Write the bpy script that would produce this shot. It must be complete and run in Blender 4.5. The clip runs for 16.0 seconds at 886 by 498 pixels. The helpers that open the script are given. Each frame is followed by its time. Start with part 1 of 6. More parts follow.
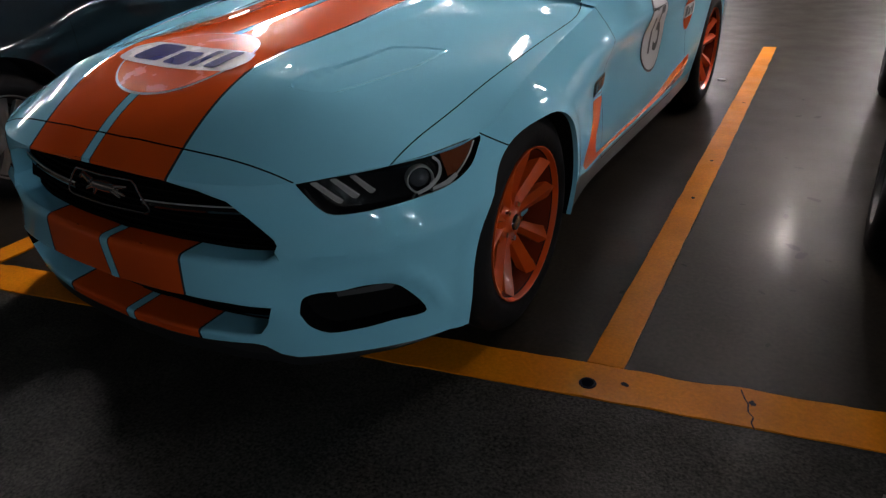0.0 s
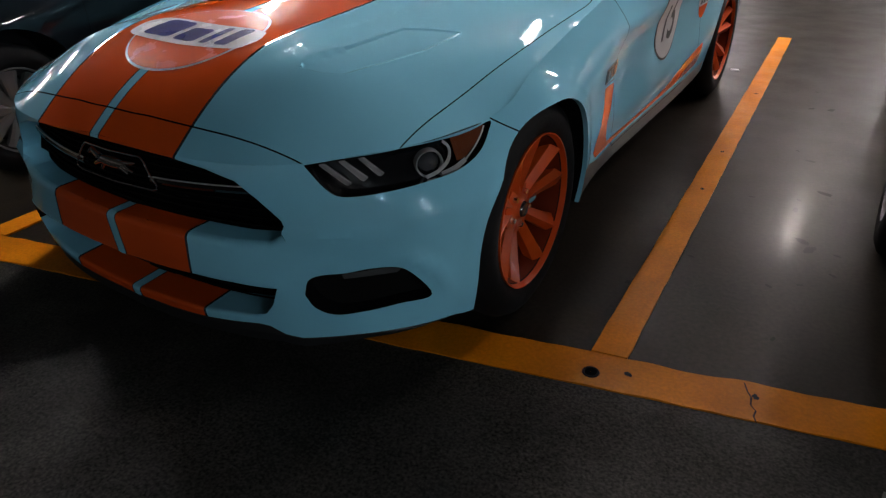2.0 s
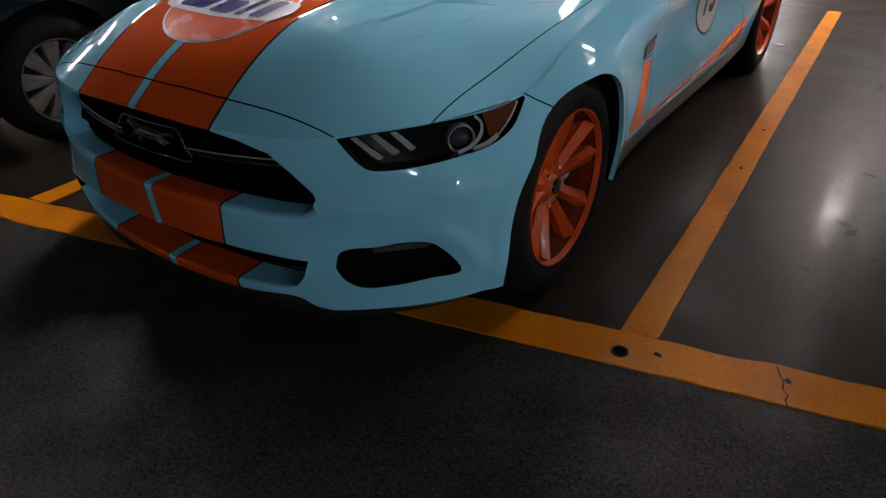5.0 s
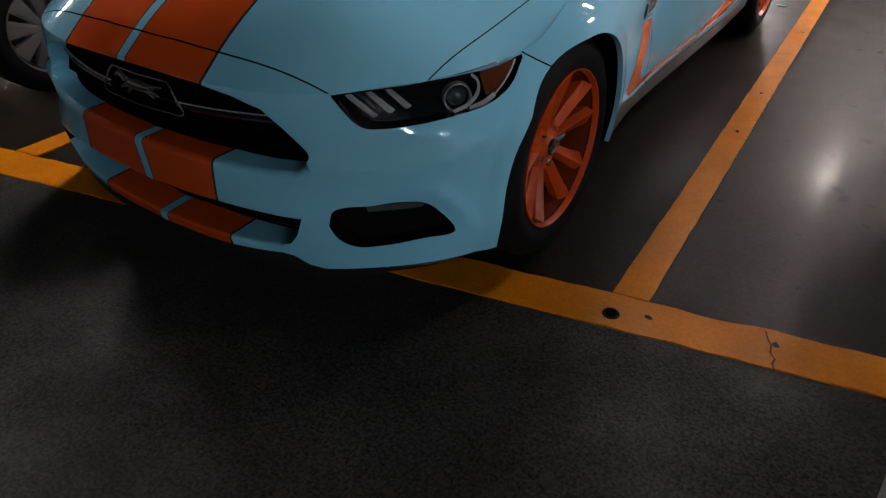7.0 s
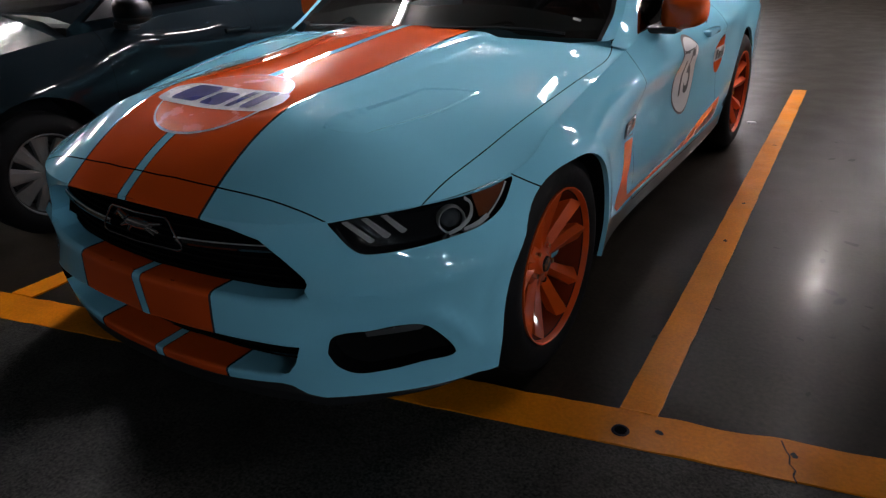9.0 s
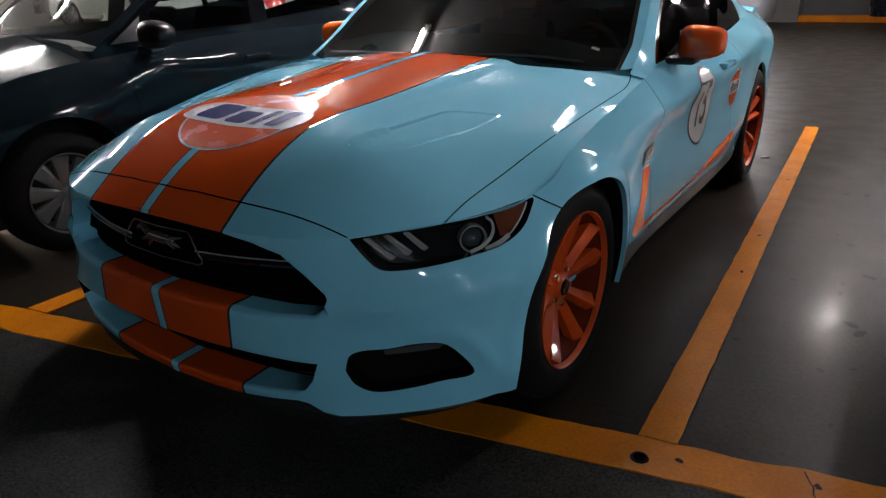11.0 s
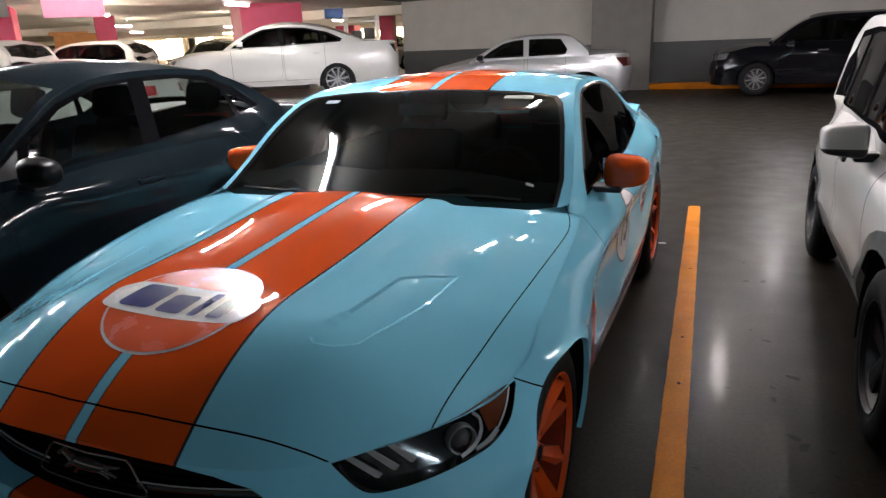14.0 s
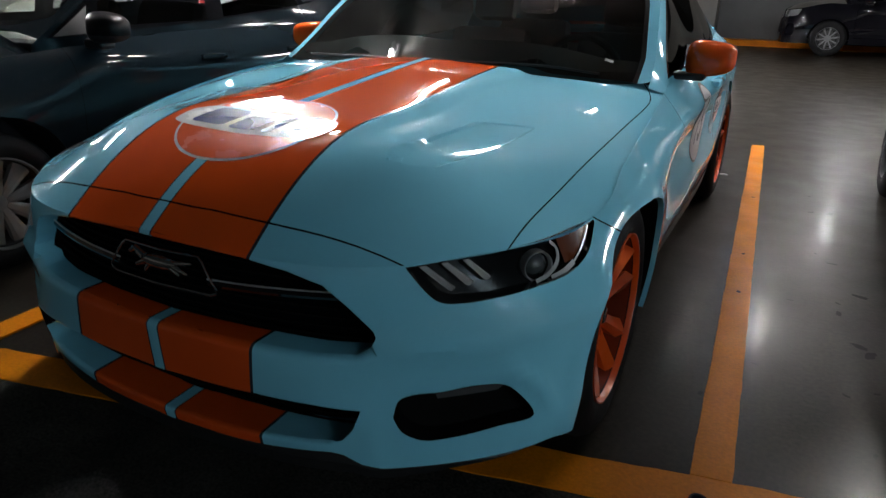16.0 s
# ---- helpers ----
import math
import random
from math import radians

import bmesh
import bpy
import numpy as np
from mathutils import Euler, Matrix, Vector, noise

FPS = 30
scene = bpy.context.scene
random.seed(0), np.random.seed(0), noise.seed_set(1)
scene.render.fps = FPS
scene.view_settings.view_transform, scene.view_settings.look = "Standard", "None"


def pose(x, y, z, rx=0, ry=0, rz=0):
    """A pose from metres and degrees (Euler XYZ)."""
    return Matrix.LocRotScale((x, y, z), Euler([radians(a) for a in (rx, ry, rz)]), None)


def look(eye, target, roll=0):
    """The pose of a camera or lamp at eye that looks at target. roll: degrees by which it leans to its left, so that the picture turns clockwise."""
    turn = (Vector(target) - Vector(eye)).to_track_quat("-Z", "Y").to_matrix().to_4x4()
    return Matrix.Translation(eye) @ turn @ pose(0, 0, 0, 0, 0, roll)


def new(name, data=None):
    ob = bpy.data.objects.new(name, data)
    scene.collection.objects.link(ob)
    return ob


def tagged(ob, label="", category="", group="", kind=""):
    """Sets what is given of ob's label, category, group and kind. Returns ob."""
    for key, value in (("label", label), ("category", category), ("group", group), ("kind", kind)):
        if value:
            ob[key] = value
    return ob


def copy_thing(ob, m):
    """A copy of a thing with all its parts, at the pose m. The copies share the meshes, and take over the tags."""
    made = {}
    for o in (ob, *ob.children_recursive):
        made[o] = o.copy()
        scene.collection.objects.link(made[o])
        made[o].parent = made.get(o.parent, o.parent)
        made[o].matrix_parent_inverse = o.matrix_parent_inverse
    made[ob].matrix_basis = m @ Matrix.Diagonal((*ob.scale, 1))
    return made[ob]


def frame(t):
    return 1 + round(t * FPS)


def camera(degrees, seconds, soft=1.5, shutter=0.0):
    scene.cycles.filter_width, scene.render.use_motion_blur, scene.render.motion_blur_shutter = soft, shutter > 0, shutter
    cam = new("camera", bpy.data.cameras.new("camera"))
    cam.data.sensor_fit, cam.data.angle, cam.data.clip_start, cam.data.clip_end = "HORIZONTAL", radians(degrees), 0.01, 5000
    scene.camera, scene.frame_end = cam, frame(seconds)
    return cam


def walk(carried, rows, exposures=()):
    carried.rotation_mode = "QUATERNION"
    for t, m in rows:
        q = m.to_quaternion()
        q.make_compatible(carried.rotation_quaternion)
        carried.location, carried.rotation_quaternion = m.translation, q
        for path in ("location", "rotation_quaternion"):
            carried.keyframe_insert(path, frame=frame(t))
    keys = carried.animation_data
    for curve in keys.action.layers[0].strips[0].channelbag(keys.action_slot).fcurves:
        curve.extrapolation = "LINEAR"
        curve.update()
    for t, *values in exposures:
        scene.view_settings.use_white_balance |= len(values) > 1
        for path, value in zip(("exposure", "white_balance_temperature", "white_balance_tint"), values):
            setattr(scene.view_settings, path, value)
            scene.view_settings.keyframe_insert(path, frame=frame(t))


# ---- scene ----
from mathutils.geometry import delaunay_2d_cdt
from mathutils.bvhtree import BVHTree

cam = camera(66.0, 16.0, soft=1.3, shutter=0.4)
PATH = [
    (0, (1.659, -1.733, 1.252), (0.74, -0.219, 0.322), -2.3),
    (0.5, (1.647, -1.708, 1.24), (0.713, -0.216, 0.291), -2.2),
    (1, (1.656, -1.73, 1.253), (0.723, -0.231, 0.312), -2.4),
    (1.5, (1.646, -1.736, 1.246), (0.723, -0.239, 0.295), -2.7),
    (2, (1.652, -1.73, 1.253), (0.731, -0.244, 0.281), -1.0),
    (2.5, (1.658, -1.727, 1.255), (0.718, -0.254, 0.283), -1.5),
    (3, (1.651, -1.732, 1.248), (0.706, -0.264, 0.273), -2.0),
    (3.5, (1.654, -1.734, 1.249), (0.712, -0.26, 0.28), -2.0),
    (4, (1.656, -1.734, 1.249), (0.687, -0.283, 0.272), -2.6),
    (6.5, (1.65, -1.711, 1.264), (0.696, -0.357, 0.143), 0.4),
    (7, (1.648, -1.723, 1.255), (0.722, -0.362, 0.119), -0.2),
    (7.5, (1.66, -1.722, 1.246), (0.739, -0.371, 0.095), -0.1),
    (8, (1.645, -1.732, 1.242), (0.773, -0.283, 0.174), 0.5),
    (8.5, (1.656, -1.733, 1.259), (0.716, -0.208, 0.369), -2.0),
    (9, (1.637, -1.728, 1.249), (0.635, -0.206, 0.425), -2.5),
    (11.5, (1.599, -1.762, 1.215), (0.563, -0.202, 0.513), -1.2),
    (12, (1.466, -1.728, 1.229), (0.585, -0.071, 0.536), 1.5),
    (12.5, (1.353, -1.704, 1.275), (0.578, 0.008, 0.59), 2.7),
    (13, (1.336, -1.656, 1.355), (0.662, 0.065, 0.592), 2.4),
    (13.5, (1.331, -1.648, 1.438), (0.662, 0.135, 0.824), 0.1),
    (14, (1.314, -1.669, 1.486), (0.558, 0.09, 0.906), -2.4),
    (14.5, (1.278, -1.692, 1.444), (0.424, 0.02, 0.863), -3.1),
    (15, (1.256, -1.726, 1.35), (0.342, -0.033, 0.805), -3.4),
    (15.5, (1.238, -1.730, 1.246), (0.343, -0.059, 0.604), -1.4),
    (16, (1.233, -1.752, 1.184), (0.402, -0.076, 0.476), 1.3),
]
walk(cam, [(t, look(eye, target, roll)) for t, eye, target, roll in PATH], exposures=[(0, 1.34, 6950, 15), (4, 1.35, 6950, 15), (6.3, 1.51, 6950, 18), (7.4, 1.53, 6950, 18), (8.2, 1.39, 6850, 17), (9.2, 1.31, 6650, 14), (11.5, 1.30, 6650, 12), (12.5, 1.36, 6600, 9), (14.6, 1.36, 6650, 11), (16, 1.36, 6500, 6)])

# ---- light ----
world = bpy.data.worlds.new("world")
scene.world = world
world.use_nodes = True
world.node_tree.nodes["Background"].inputs["Color"].default_value = (0.30, 0.27, 0.24, 1)
world.node_tree.nodes["Background"].inputs["Strength"].default_value = 0.02


# ---- materials ----
def material(name, color=(0.5, 0.5, 0.5), rough=0.5, metal=0.0, coat=0.0, noise_scale=0.0, noise_amount=0.0, bump=0.0, bump_scale=80.0, spec=0.5):
    m = bpy.data.materials.new(name)
    m.use_nodes = True
    nt = m.node_tree
    b = nt.nodes["Principled BSDF"]
    b.inputs["Base Color"].default_value = (*color, 1)
    b.inputs["Roughness"].default_value = rough
    b.inputs["Metallic"].default_value = metal
    b.inputs["Coat Weight"].default_value = coat
    b.inputs["Coat Roughness"].default_value = 0.04
    b.inputs["Specular IOR Level"].default_value = spec
    if noise_amount:
        co = nt.nodes.new("ShaderNodeTexCoord")
        n = nt.nodes.new("ShaderNodeTexNoise")
        n.inputs["Scale"].default_value = noise_scale
        n.inputs["Detail"].default_value = 6
        nt.links.new(co.outputs["Object"], n.inputs["Vector"])
        r = nt.nodes.new("ShaderNodeMapRange")
        r.inputs["From Min"].default_value, r.inputs["From Max"].default_value = 0.3, 0.7
        r.inputs["To Min"].default_value, r.inputs["To Max"].default_value = 1 - noise_amount, 1 + noise_amount
        nt.links.new(n.outputs["Fac"], r.inputs["Value"])
        mul = nt.nodes.new("ShaderNodeVectorMath")
        mul.operation = "SCALE"
        mul.inputs[0].default_value = color
        nt.links.new(r.outputs["Result"], mul.inputs["Scale"])
        nt.links.new(mul.outputs["Vector"], b.inputs["Base Color"])
        rr = nt.nodes.new("ShaderNodeMapRange")
        rr.inputs["From Min"].default_value, rr.inputs["From Max"].default_value = 0.3, 0.7
        rr.inputs["To Min"].default_value, rr.inputs["To Max"].default_value = max(rough - 0.08, 0.02), min(rough + 0.08, 1)
        nt.links.new(n.outputs["Fac"], rr.inputs["Value"])
        nt.links.new(rr.outputs["Result"], b.inputs["Roughness"])
    if bump:
        co = nt.nodes.new("ShaderNodeTexCoord")
        n = nt.nodes.new("ShaderNodeTexNoise")
        n.inputs["Scale"].default_value = bump_scale
        n.inputs["Detail"].default_value = 4
        nt.links.new(co.outputs["Object"], n.inputs["Vector"])
        bp = nt.nodes.new("ShaderNodeBump")
        bp.inputs["Strength"].default_value = bump
        bp.inputs["Distance"].default_value = 0.005
        nt.links.new(n.outputs["Fac"], bp.inputs["Height"])
        nt.links.new(bp.outputs["Normal"], b.inputs["Normal"])
    return m


def glowing(name, color, strength):
    m = bpy.data.materials.new(name)
    m.use_nodes = True
    b = m.node_tree.nodes["Principled BSDF"]
    b.inputs["Base Color"].default_value = (*color, 1)
    b.inputs["Emission Color"].default_value = (*color, 1)
    b.inputs["Emission Strength"].default_value = strength
    return m


def glass(name, color=(0.6, 0.65, 0.65), rough=0.01, ior=1.5, shine=1.0):
    """Thin tinted pane: clear part, and a mirror coat driven by Fresnel."""
    m = bpy.data.materials.new(name)
    m.use_nodes = True
    nt = m.node_tree
    nt.nodes.remove(nt.nodes["Principled BSDF"])
    out = nt.nodes["Material Output"]
    clear = nt.nodes.new("ShaderNodeBsdfTransparent")
    clear.inputs["Color"].default_value = (*color, 1)
    gloss = nt.nodes.new("ShaderNodeBsdfGlossy")
    gloss.inputs["Roughness"].default_value = rough
    gloss.inputs["Color"].default_value = (shine, shine, shine, 1)
    # Schlick's curve, the same from within and without, as a thin pane has it
    f0 = ((ior - 1) / (ior + 1)) ** 2
    lw = nt.nodes.new("ShaderNodeLayerWeight")
    lw.inputs["Blend"].default_value = 0.5
    fifth = nt.nodes.new("ShaderNodeMath")
    fifth.operation = "POWER"
    fifth.inputs[1].default_value = 5.0
    ramp = nt.nodes.new("ShaderNodeMath")
    ramp.operation = "MULTIPLY_ADD"
    ramp.inputs[1].default_value, ramp.inputs[2].default_value = 1 - f0, f0
    mixer = nt.nodes.new("ShaderNodeMixShader")
    nt.links.new(lw.outputs["Facing"], fifth.inputs[0])
    nt.links.new(fifth.outputs["Value"], ramp.inputs[0])
    nt.links.new(ramp.outputs["Value"], mixer.inputs["Fac"])
    nt.links.new(clear.outputs["BSDF"], mixer.inputs[1])
    nt.links.new(gloss.outputs["BSDF"], mixer.inputs[2])
    nt.links.new(mixer.outputs["Shader"], out.inputs["Surface"])
    return m


def wrapped(m):
    """A vinyl wrap: a soft sheen under the gloss, and a faint waviness in the clear layer."""
    nt = m.node_tree
    b = nt.nodes["Principled BSDF"]
    b.inputs["Specular IOR Level"].default_value = 0.0
    b.inputs["Coat Roughness"].default_value = 0.02
    b.inputs["Roughness"].default_value = 0.22
    co = nt.nodes.new("ShaderNodeTexCoord")
    n = nt.nodes.new("ShaderNodeTexNoise")
    n.inputs["Scale"].default_value, n.inputs["Detail"].default_value = 16.0, 2.0
    nt.links.new(co.outputs["Object"], n.inputs["Vector"])
    bp = nt.nodes.new("ShaderNodeBump")
    bp.inputs["Strength"].default_value, bp.inputs["Distance"].default_value = 0.025, 0.004
    nt.links.new(n.outputs["Fac"], bp.inputs["Height"])
    nt.links.new(bp.outputs["Normal"], b.inputs["Coat Normal"])
    return m


def striped_paint(name):
    """Sky-blue car paint with two orange bands along the car, a thin blue line between them and dark pinstripes."""
    m = material(name, BLUE, 0.5, 0.0, 1.0, spec=0.0)
    nt = m.node_tree
    co = nt.nodes.new("ShaderNodeTexCoord")
    sep = nt.nodes.new("ShaderNodeSeparateXYZ")
    nt.links.new(co.outputs["Object"], sep.inputs["Vector"])
    ab = nt.nodes.new("ShaderNodeMath")
    ab.operation = "ABSOLUTE"
    nt.links.new(sep.outputs["X"], ab.inputs[0])
    ramp = nt.nodes.new("ShaderNodeValToRGB")
    ramp.color_ramp.interpolation = "CONSTANT"
    e = ramp.color_ramp.elements
    e[0].position, e[0].color = 0.0, (*BLUE, 1)
    e[1].position, e[1].color = 0.0135, (0.03, 0.03, 0.04, 1)
    for p, c in ((0.0165, ORANGE), (0.2765, (0.03, 0.03, 0.04)), (0.2815, BLUE)):
        k = e.new(p)
        k.color = (*c, 1)
    nt.links.new(ab.outputs["Value"], ramp.inputs["Fac"])
    nt.links.new(ramp.outputs["Color"], nt.nodes["Principled BSDF"].inputs["Base Color"])
    return m


BLUE, ORANGE = (0.212, 0.575, 0.745), (0.66, 0.079, 0.010)
M = {}
M["stripes"] = wrapped(striped_paint("striped_car_paint"))
M["blue"] = wrapped(material("sky_blue_car_paint", BLUE, 0.5, 0.0, 1.0, spec=0.0))
M["orange"] = wrapped(material("orange_car_paint", ORANGE, 0.5, 0.0, 1.0, spec=0.0))
# The rim's orange, darkened in colour for the shade inside the wheel.
M["barrel"] = material("shaded_orange_wheel_barrel", (0.12, 0.014, 0.004), 0.6, spec=0.05)
M["dark_barrel"] = material("dark_wheel_barrel", (0.02, 0.02, 0.021), 0.5, 0.3)
M["gap"] = material("dark_panel_gap", (0.003, 0.0035, 0.004), 0.9, spec=0.0)
M["black_plastic"] = material("black_plastic", (0.012, 0.012, 0.013), 0.45, bump=0.05, bump_scale=300)
M["gloss_black"] = material("gloss_black", (0.008, 0.008, 0.009), 0.12, 0, 0.5)
M["rubber"] = material("tyre_rubber", (0.006, 0.006, 0.0065), 0.75, noise_scale=12, noise_amount=0.3, bump=0.15, bump_scale=60, spec=0.12)
M["chrome"] = material("chrome", (0.75, 0.76, 0.78), 0.12, 1.0)
M["alloy"] = material("silver_alloy", (0.22, 0.22, 0.23), 0.35, 0.8)
M["wheel_cover"] = material("grey_wheel_cover", (0.17, 0.168, 0.165), 0.38, 0.3, noise_scale=9, noise_amount=0.15)
M["dark_metal"] = material("dark_metal", (0.06, 0.06, 0.06), 0.5, 0.7)
M["white"] = material("white_vinyl", (0.72, 0.72, 0.72), 0.35, 0, 0.6)
M["navy"] = material("navy_vinyl", (0.010, 0.016, 0.14), 0.26, 0, 0.0, spec=0.35)
M["badge_white"] = material("satin_white_vinyl", (0.70, 0.70, 0.70), 0.24, 0, 0.0, noise_scale=14, noise_amount=0.03, spec=0.5)
M["badge_orange"] = material("satin_orange_vinyl", (0.66, 0.078, 0.008), 0.24, 0, 0.0, noise_scale=14, noise_amount=0.03, spec=0.5)
M["ink"] = material("black_vinyl", (0.012, 0.012, 0.016), 0.35, 0, 0.6)
M["tint"] = glass("tinted_car_glass", (0.15, 0.17, 0.165), ior=1.4)
M["dark_tint"] = glass("dark_tinted_car_glass", (0.03, 0.035, 0.035), ior=1.2)
# Gloss colour cut to 0.3, to dim the off-roader's reflection in the pane.
M["dim_gloss_tint"] = glass("dim_gloss_side_glass", (0.03, 0.035, 0.035), 0.03, 1.2, 0.3)
M["clear"] = glass("clear_lens", (0.85, 0.88, 0.9), ior=1.28)
M["sedan_glass"] = glass("green_car_glass", (0.54, 0.60, 0.58), ior=1.3)
M["cabin"] = material("dark_cabin_trim", (0.007, 0.007, 0.008), 0.8, spec=0.2)
M["teal_black"] = material("dark_teal_metallic_paint", (0.0048, 0.0080, 0.0104), 0.5, 0.0, 0.34, spec=0.0)
M["teal_black"].node_tree.nodes["Principled BSDF"].inputs["Coat Roughness"].default_value = 0.06
M["white_paint"] = material("white_car_paint", (0.37, 0.36, 0.345), 0.35, 0.0, 0.8)
# White paint darkened for the crossover, which the hall lamps overlight.
M["dimmed_white_paint"] = material("dimmed_white_car_paint", (0.25, 0.245, 0.24), 0.35, 0.0, 0.8)
M["silver_paint"] = material("silver_car_paint", (0.26, 0.26, 0.268), 0.32, 0.6, 0.8)
M["black_paint"] = material("black_car_paint", (0.003, 0.003, 0.0045), 0.6, 0.0, 0.5, spec=0.0)
M["grey_paint"] = material("grey_car_paint", (0.25, 0.24, 0.22), 0.35, 0.4, 0.8)
M["amber"] = material("amber_lens", (0.15, 0.035, 0.012), 0.2, 0, 0.6)
M["red_lens"] = material("red_lens", (0.30, 0.01, 0.01), 0.15, 0, 1)
M["lamp_bar"] = material("frosted_light_bar", (0.40, 0.37, 0.35), 0.55, 0, 0.0, spec=0.2)
M["grey_plastic"] = material("dark_grey_plastic", (0.011, 0.011, 0.012), 0.5, noise_scale=7, noise_amount=0.2)
# Grey stands in for dust and the floor's reflection on blue paint.
M["sill_grey"] = material("dust_and_reflection_grey_sill", (0.07, 0.068, 0.066), 0.5, 0, 0.15, noise_scale=6, noise_amount=0.3)


def floor_material(name, base, stain, scale, rough_lo, rough_hi, grain, coat=0.0, bump=0.25, spec=0.5, patchy=0.0, contrast=0.3, mottle=0.0):
    m = bpy.data.materials.new(name)
    m.use_nodes = True
    nt = m.node_tree
    b = nt.nodes["Principled BSDF"]
    co = nt.nodes.new("ShaderNodeTexCoord")
    def tex(s, detail=6, rough=0.6):
        n = nt.nodes.new("ShaderNodeTexNoise")
        n.inputs["Scale"].default_value, n.inputs["Detail"].default_value, n.inputs["Roughness"].default_value = s, detail, rough
        nt.links.new(co.outputs["Object"], n.inputs["Vector"])
        return n
    big, fine = tex(scale), tex(grain, 3)
    ramp = nt.nodes.new("ShaderNodeValToRGB")
    e = ramp.color_ramp.elements
    e[0].position, e[0].color = 0.32, (*stain, 1)
    e[1].position, e[1].color = 0.62, (*base, 1)
    nt.links.new(big.outputs["Fac"], ramp.inputs["Fac"])
    r2 = nt.nodes.new("ShaderNodeMapRange")
    r2.inputs["From Min"].default_value, r2.inputs["From Max"].default_value = 0.3, 0.7
    r2.inputs["To Min"].default_value, r2.inputs["To Max"].default_value = 1 - contrast, 1 + contrast
    nt.links.new(fine.outputs["Fac"], r2.inputs["Value"])
    mul = nt.nodes.new("ShaderNodeVectorMath")
    mul.operation = "SCALE"
    nt.links.new(ramp.outputs["Color"], mul.inputs[0])
    nt.links.new(r2.outputs["Result"], mul.inputs["Scale"])
    nt.links.new(mul.outputs["Vector"], b.inputs["Base Color"])
    mid = tex(scale * 1.7, 3, 0.5)
    r3 = nt.nodes.new("ShaderNodeMapRange")
    r3.inputs["From Min"].default_value, r3.inputs["From Max"].default_value = (0.35, 0.65)
    r3.inputs["To Min"].default_value, r3.inputs["To Max"].default_value = rough_lo, rough_hi
    nt.links.new(mid.outputs["Fac"], r3.inputs["Value"])
    nt.links.new(r3.outputs["Result"], b.inputs["Roughness"])
    b.inputs["Coat Weight"].default_value = coat
    if patchy:
        # worn varnish: glossy in broken patches only
        varnish = tex(patchy, 5, 0.6)
        r4 = nt.nodes.new("ShaderNodeMapRange")
        r4.inputs["From Min"].default_value, r4.inputs["From Max"].default_value = 0.48, 0.64
        r4.inputs["To Min"].default_value, r4.inputs["To Max"].default_value = 0.03, 0.20
        nt.links.new(varnish.outputs["Fac"], r4.inputs["Value"])
        nt.links.new(r4.outputs["Result"], b.inputs["Coat Weight"])
        b.inputs["Coat Roughness"].default_value = 0.13
    bp = nt.nodes.new("ShaderNodeBump")
    bp.inputs["Strength"].default_value, bp.inputs["Distance"].default_value = bump, 0.004
    b.inputs["Specular IOR Level"].default_value = spec
    nt.links.new(fine.outputs["Fac"], bp.inputs["Height"])
    nt.links.new(bp.outputs["Normal"], b.inputs["Normal"])
    if mottle:
        # trowel marks: a coarser relief that breaks up the reflections
        coarse = tex(mottle, 4, 0.65)
        bp2 = nt.nodes.new("ShaderNodeBump")
        bp2.inputs["Strength"].default_value, bp2.inputs["Distance"].default_value = 0.085, 0.004
        nt.links.new(coarse.outputs["Fac"], bp2.inputs["Height"])
        nt.links.new(bp2.outputs["Normal"], b.inputs["Coat Normal"])
    return m


M["concrete"] = floor_material("polished_grey_concrete", (0.0185, 0.0150, 0.0112), (0.0122, 0.0100, 0.0076), 2.3, 0.33, 0.40, 60, bump=0.05, spec=0.12, patchy=24.0, contrast=0.45, mottle=24.0)
M["asphalt"] = floor_material("dark_asphalt", (0.0250, 0.0240, 0.0215), (0.0145, 0.0140, 0.0125), 2.6, 0.55, 0.85, 120, spec=0.2, bump=0.5, contrast=1.0)
M["yellow"] = floor_material("yellow_floor_paint", (0.64, 0.200, 0.003), (0.50, 0.148, 0.003), 3.0, 0.34, 0.50, 90, bump=0.06, spec=0.13, contrast=0.12)
M["stain"] = material("dark_floor_stain", (0.005, 0.0045, 0.004), 0.6, spec=0.15)
M["concrete_pale"] = floor_material("pale_worn_concrete", (0.14, 0.14, 0.13), (0.09, 0.09, 0.085), 3.0, 0.5, 0.7, 120)
M["wall_upper"] = material("off_white_wall_paint", (0.41, 0.395, 0.365), 0.8, noise_scale=2, noise_amount=0.06, bump=0.1, bump_scale=30)
M["wall_lower"] = material("dark_grey_wall_paint", (0.058, 0.061, 0.061), 0.6, noise_scale=3, noise_amount=0.12)
M["pillar_grey"] = material("grey_pillar_paint", (0.16, 0.155, 0.145), 0.7, noise_scale=3, noise_amount=0.1)
# Ceiling in two tones: dark to hold reflections down, paled where the hall is lit.
M["ceiling"] = material("dark_concrete_ceiling", (0.13, 0.122, 0.110), 0.9, noise_scale=1.5, noise_amount=0.15, bump=0.2, bump_scale=20)
M["ceiling_pale"] = material("brightened_hall_ceiling", (0.78, 0.74, 0.67), 0.9, noise_scale=1.5, noise_amount=0.1)
M["pink"] = material("magenta_pillar_paint", (0.40, 0.034, 0.085), 0.6, noise_scale=4, noise_amount=0.08)
M["tube"] = glowing("fluorescent_tube", (0.975, 0.945, 0.985), 320.0)
# Strength cut to keep the floor between the cars dark.
M["dim_tube"] = glowing("dim_fluorescent_tube", (1.0, 0.93, 0.93), 170.0)
M["cool_tube"] = glowing("cool_fluorescent_tube", (0.74, 0.89, 1.0), 165.0)
M["warm_tube"] = glowing("warm_fluorescent_tube", (1.0, 0.86, 0.70), 290.0)
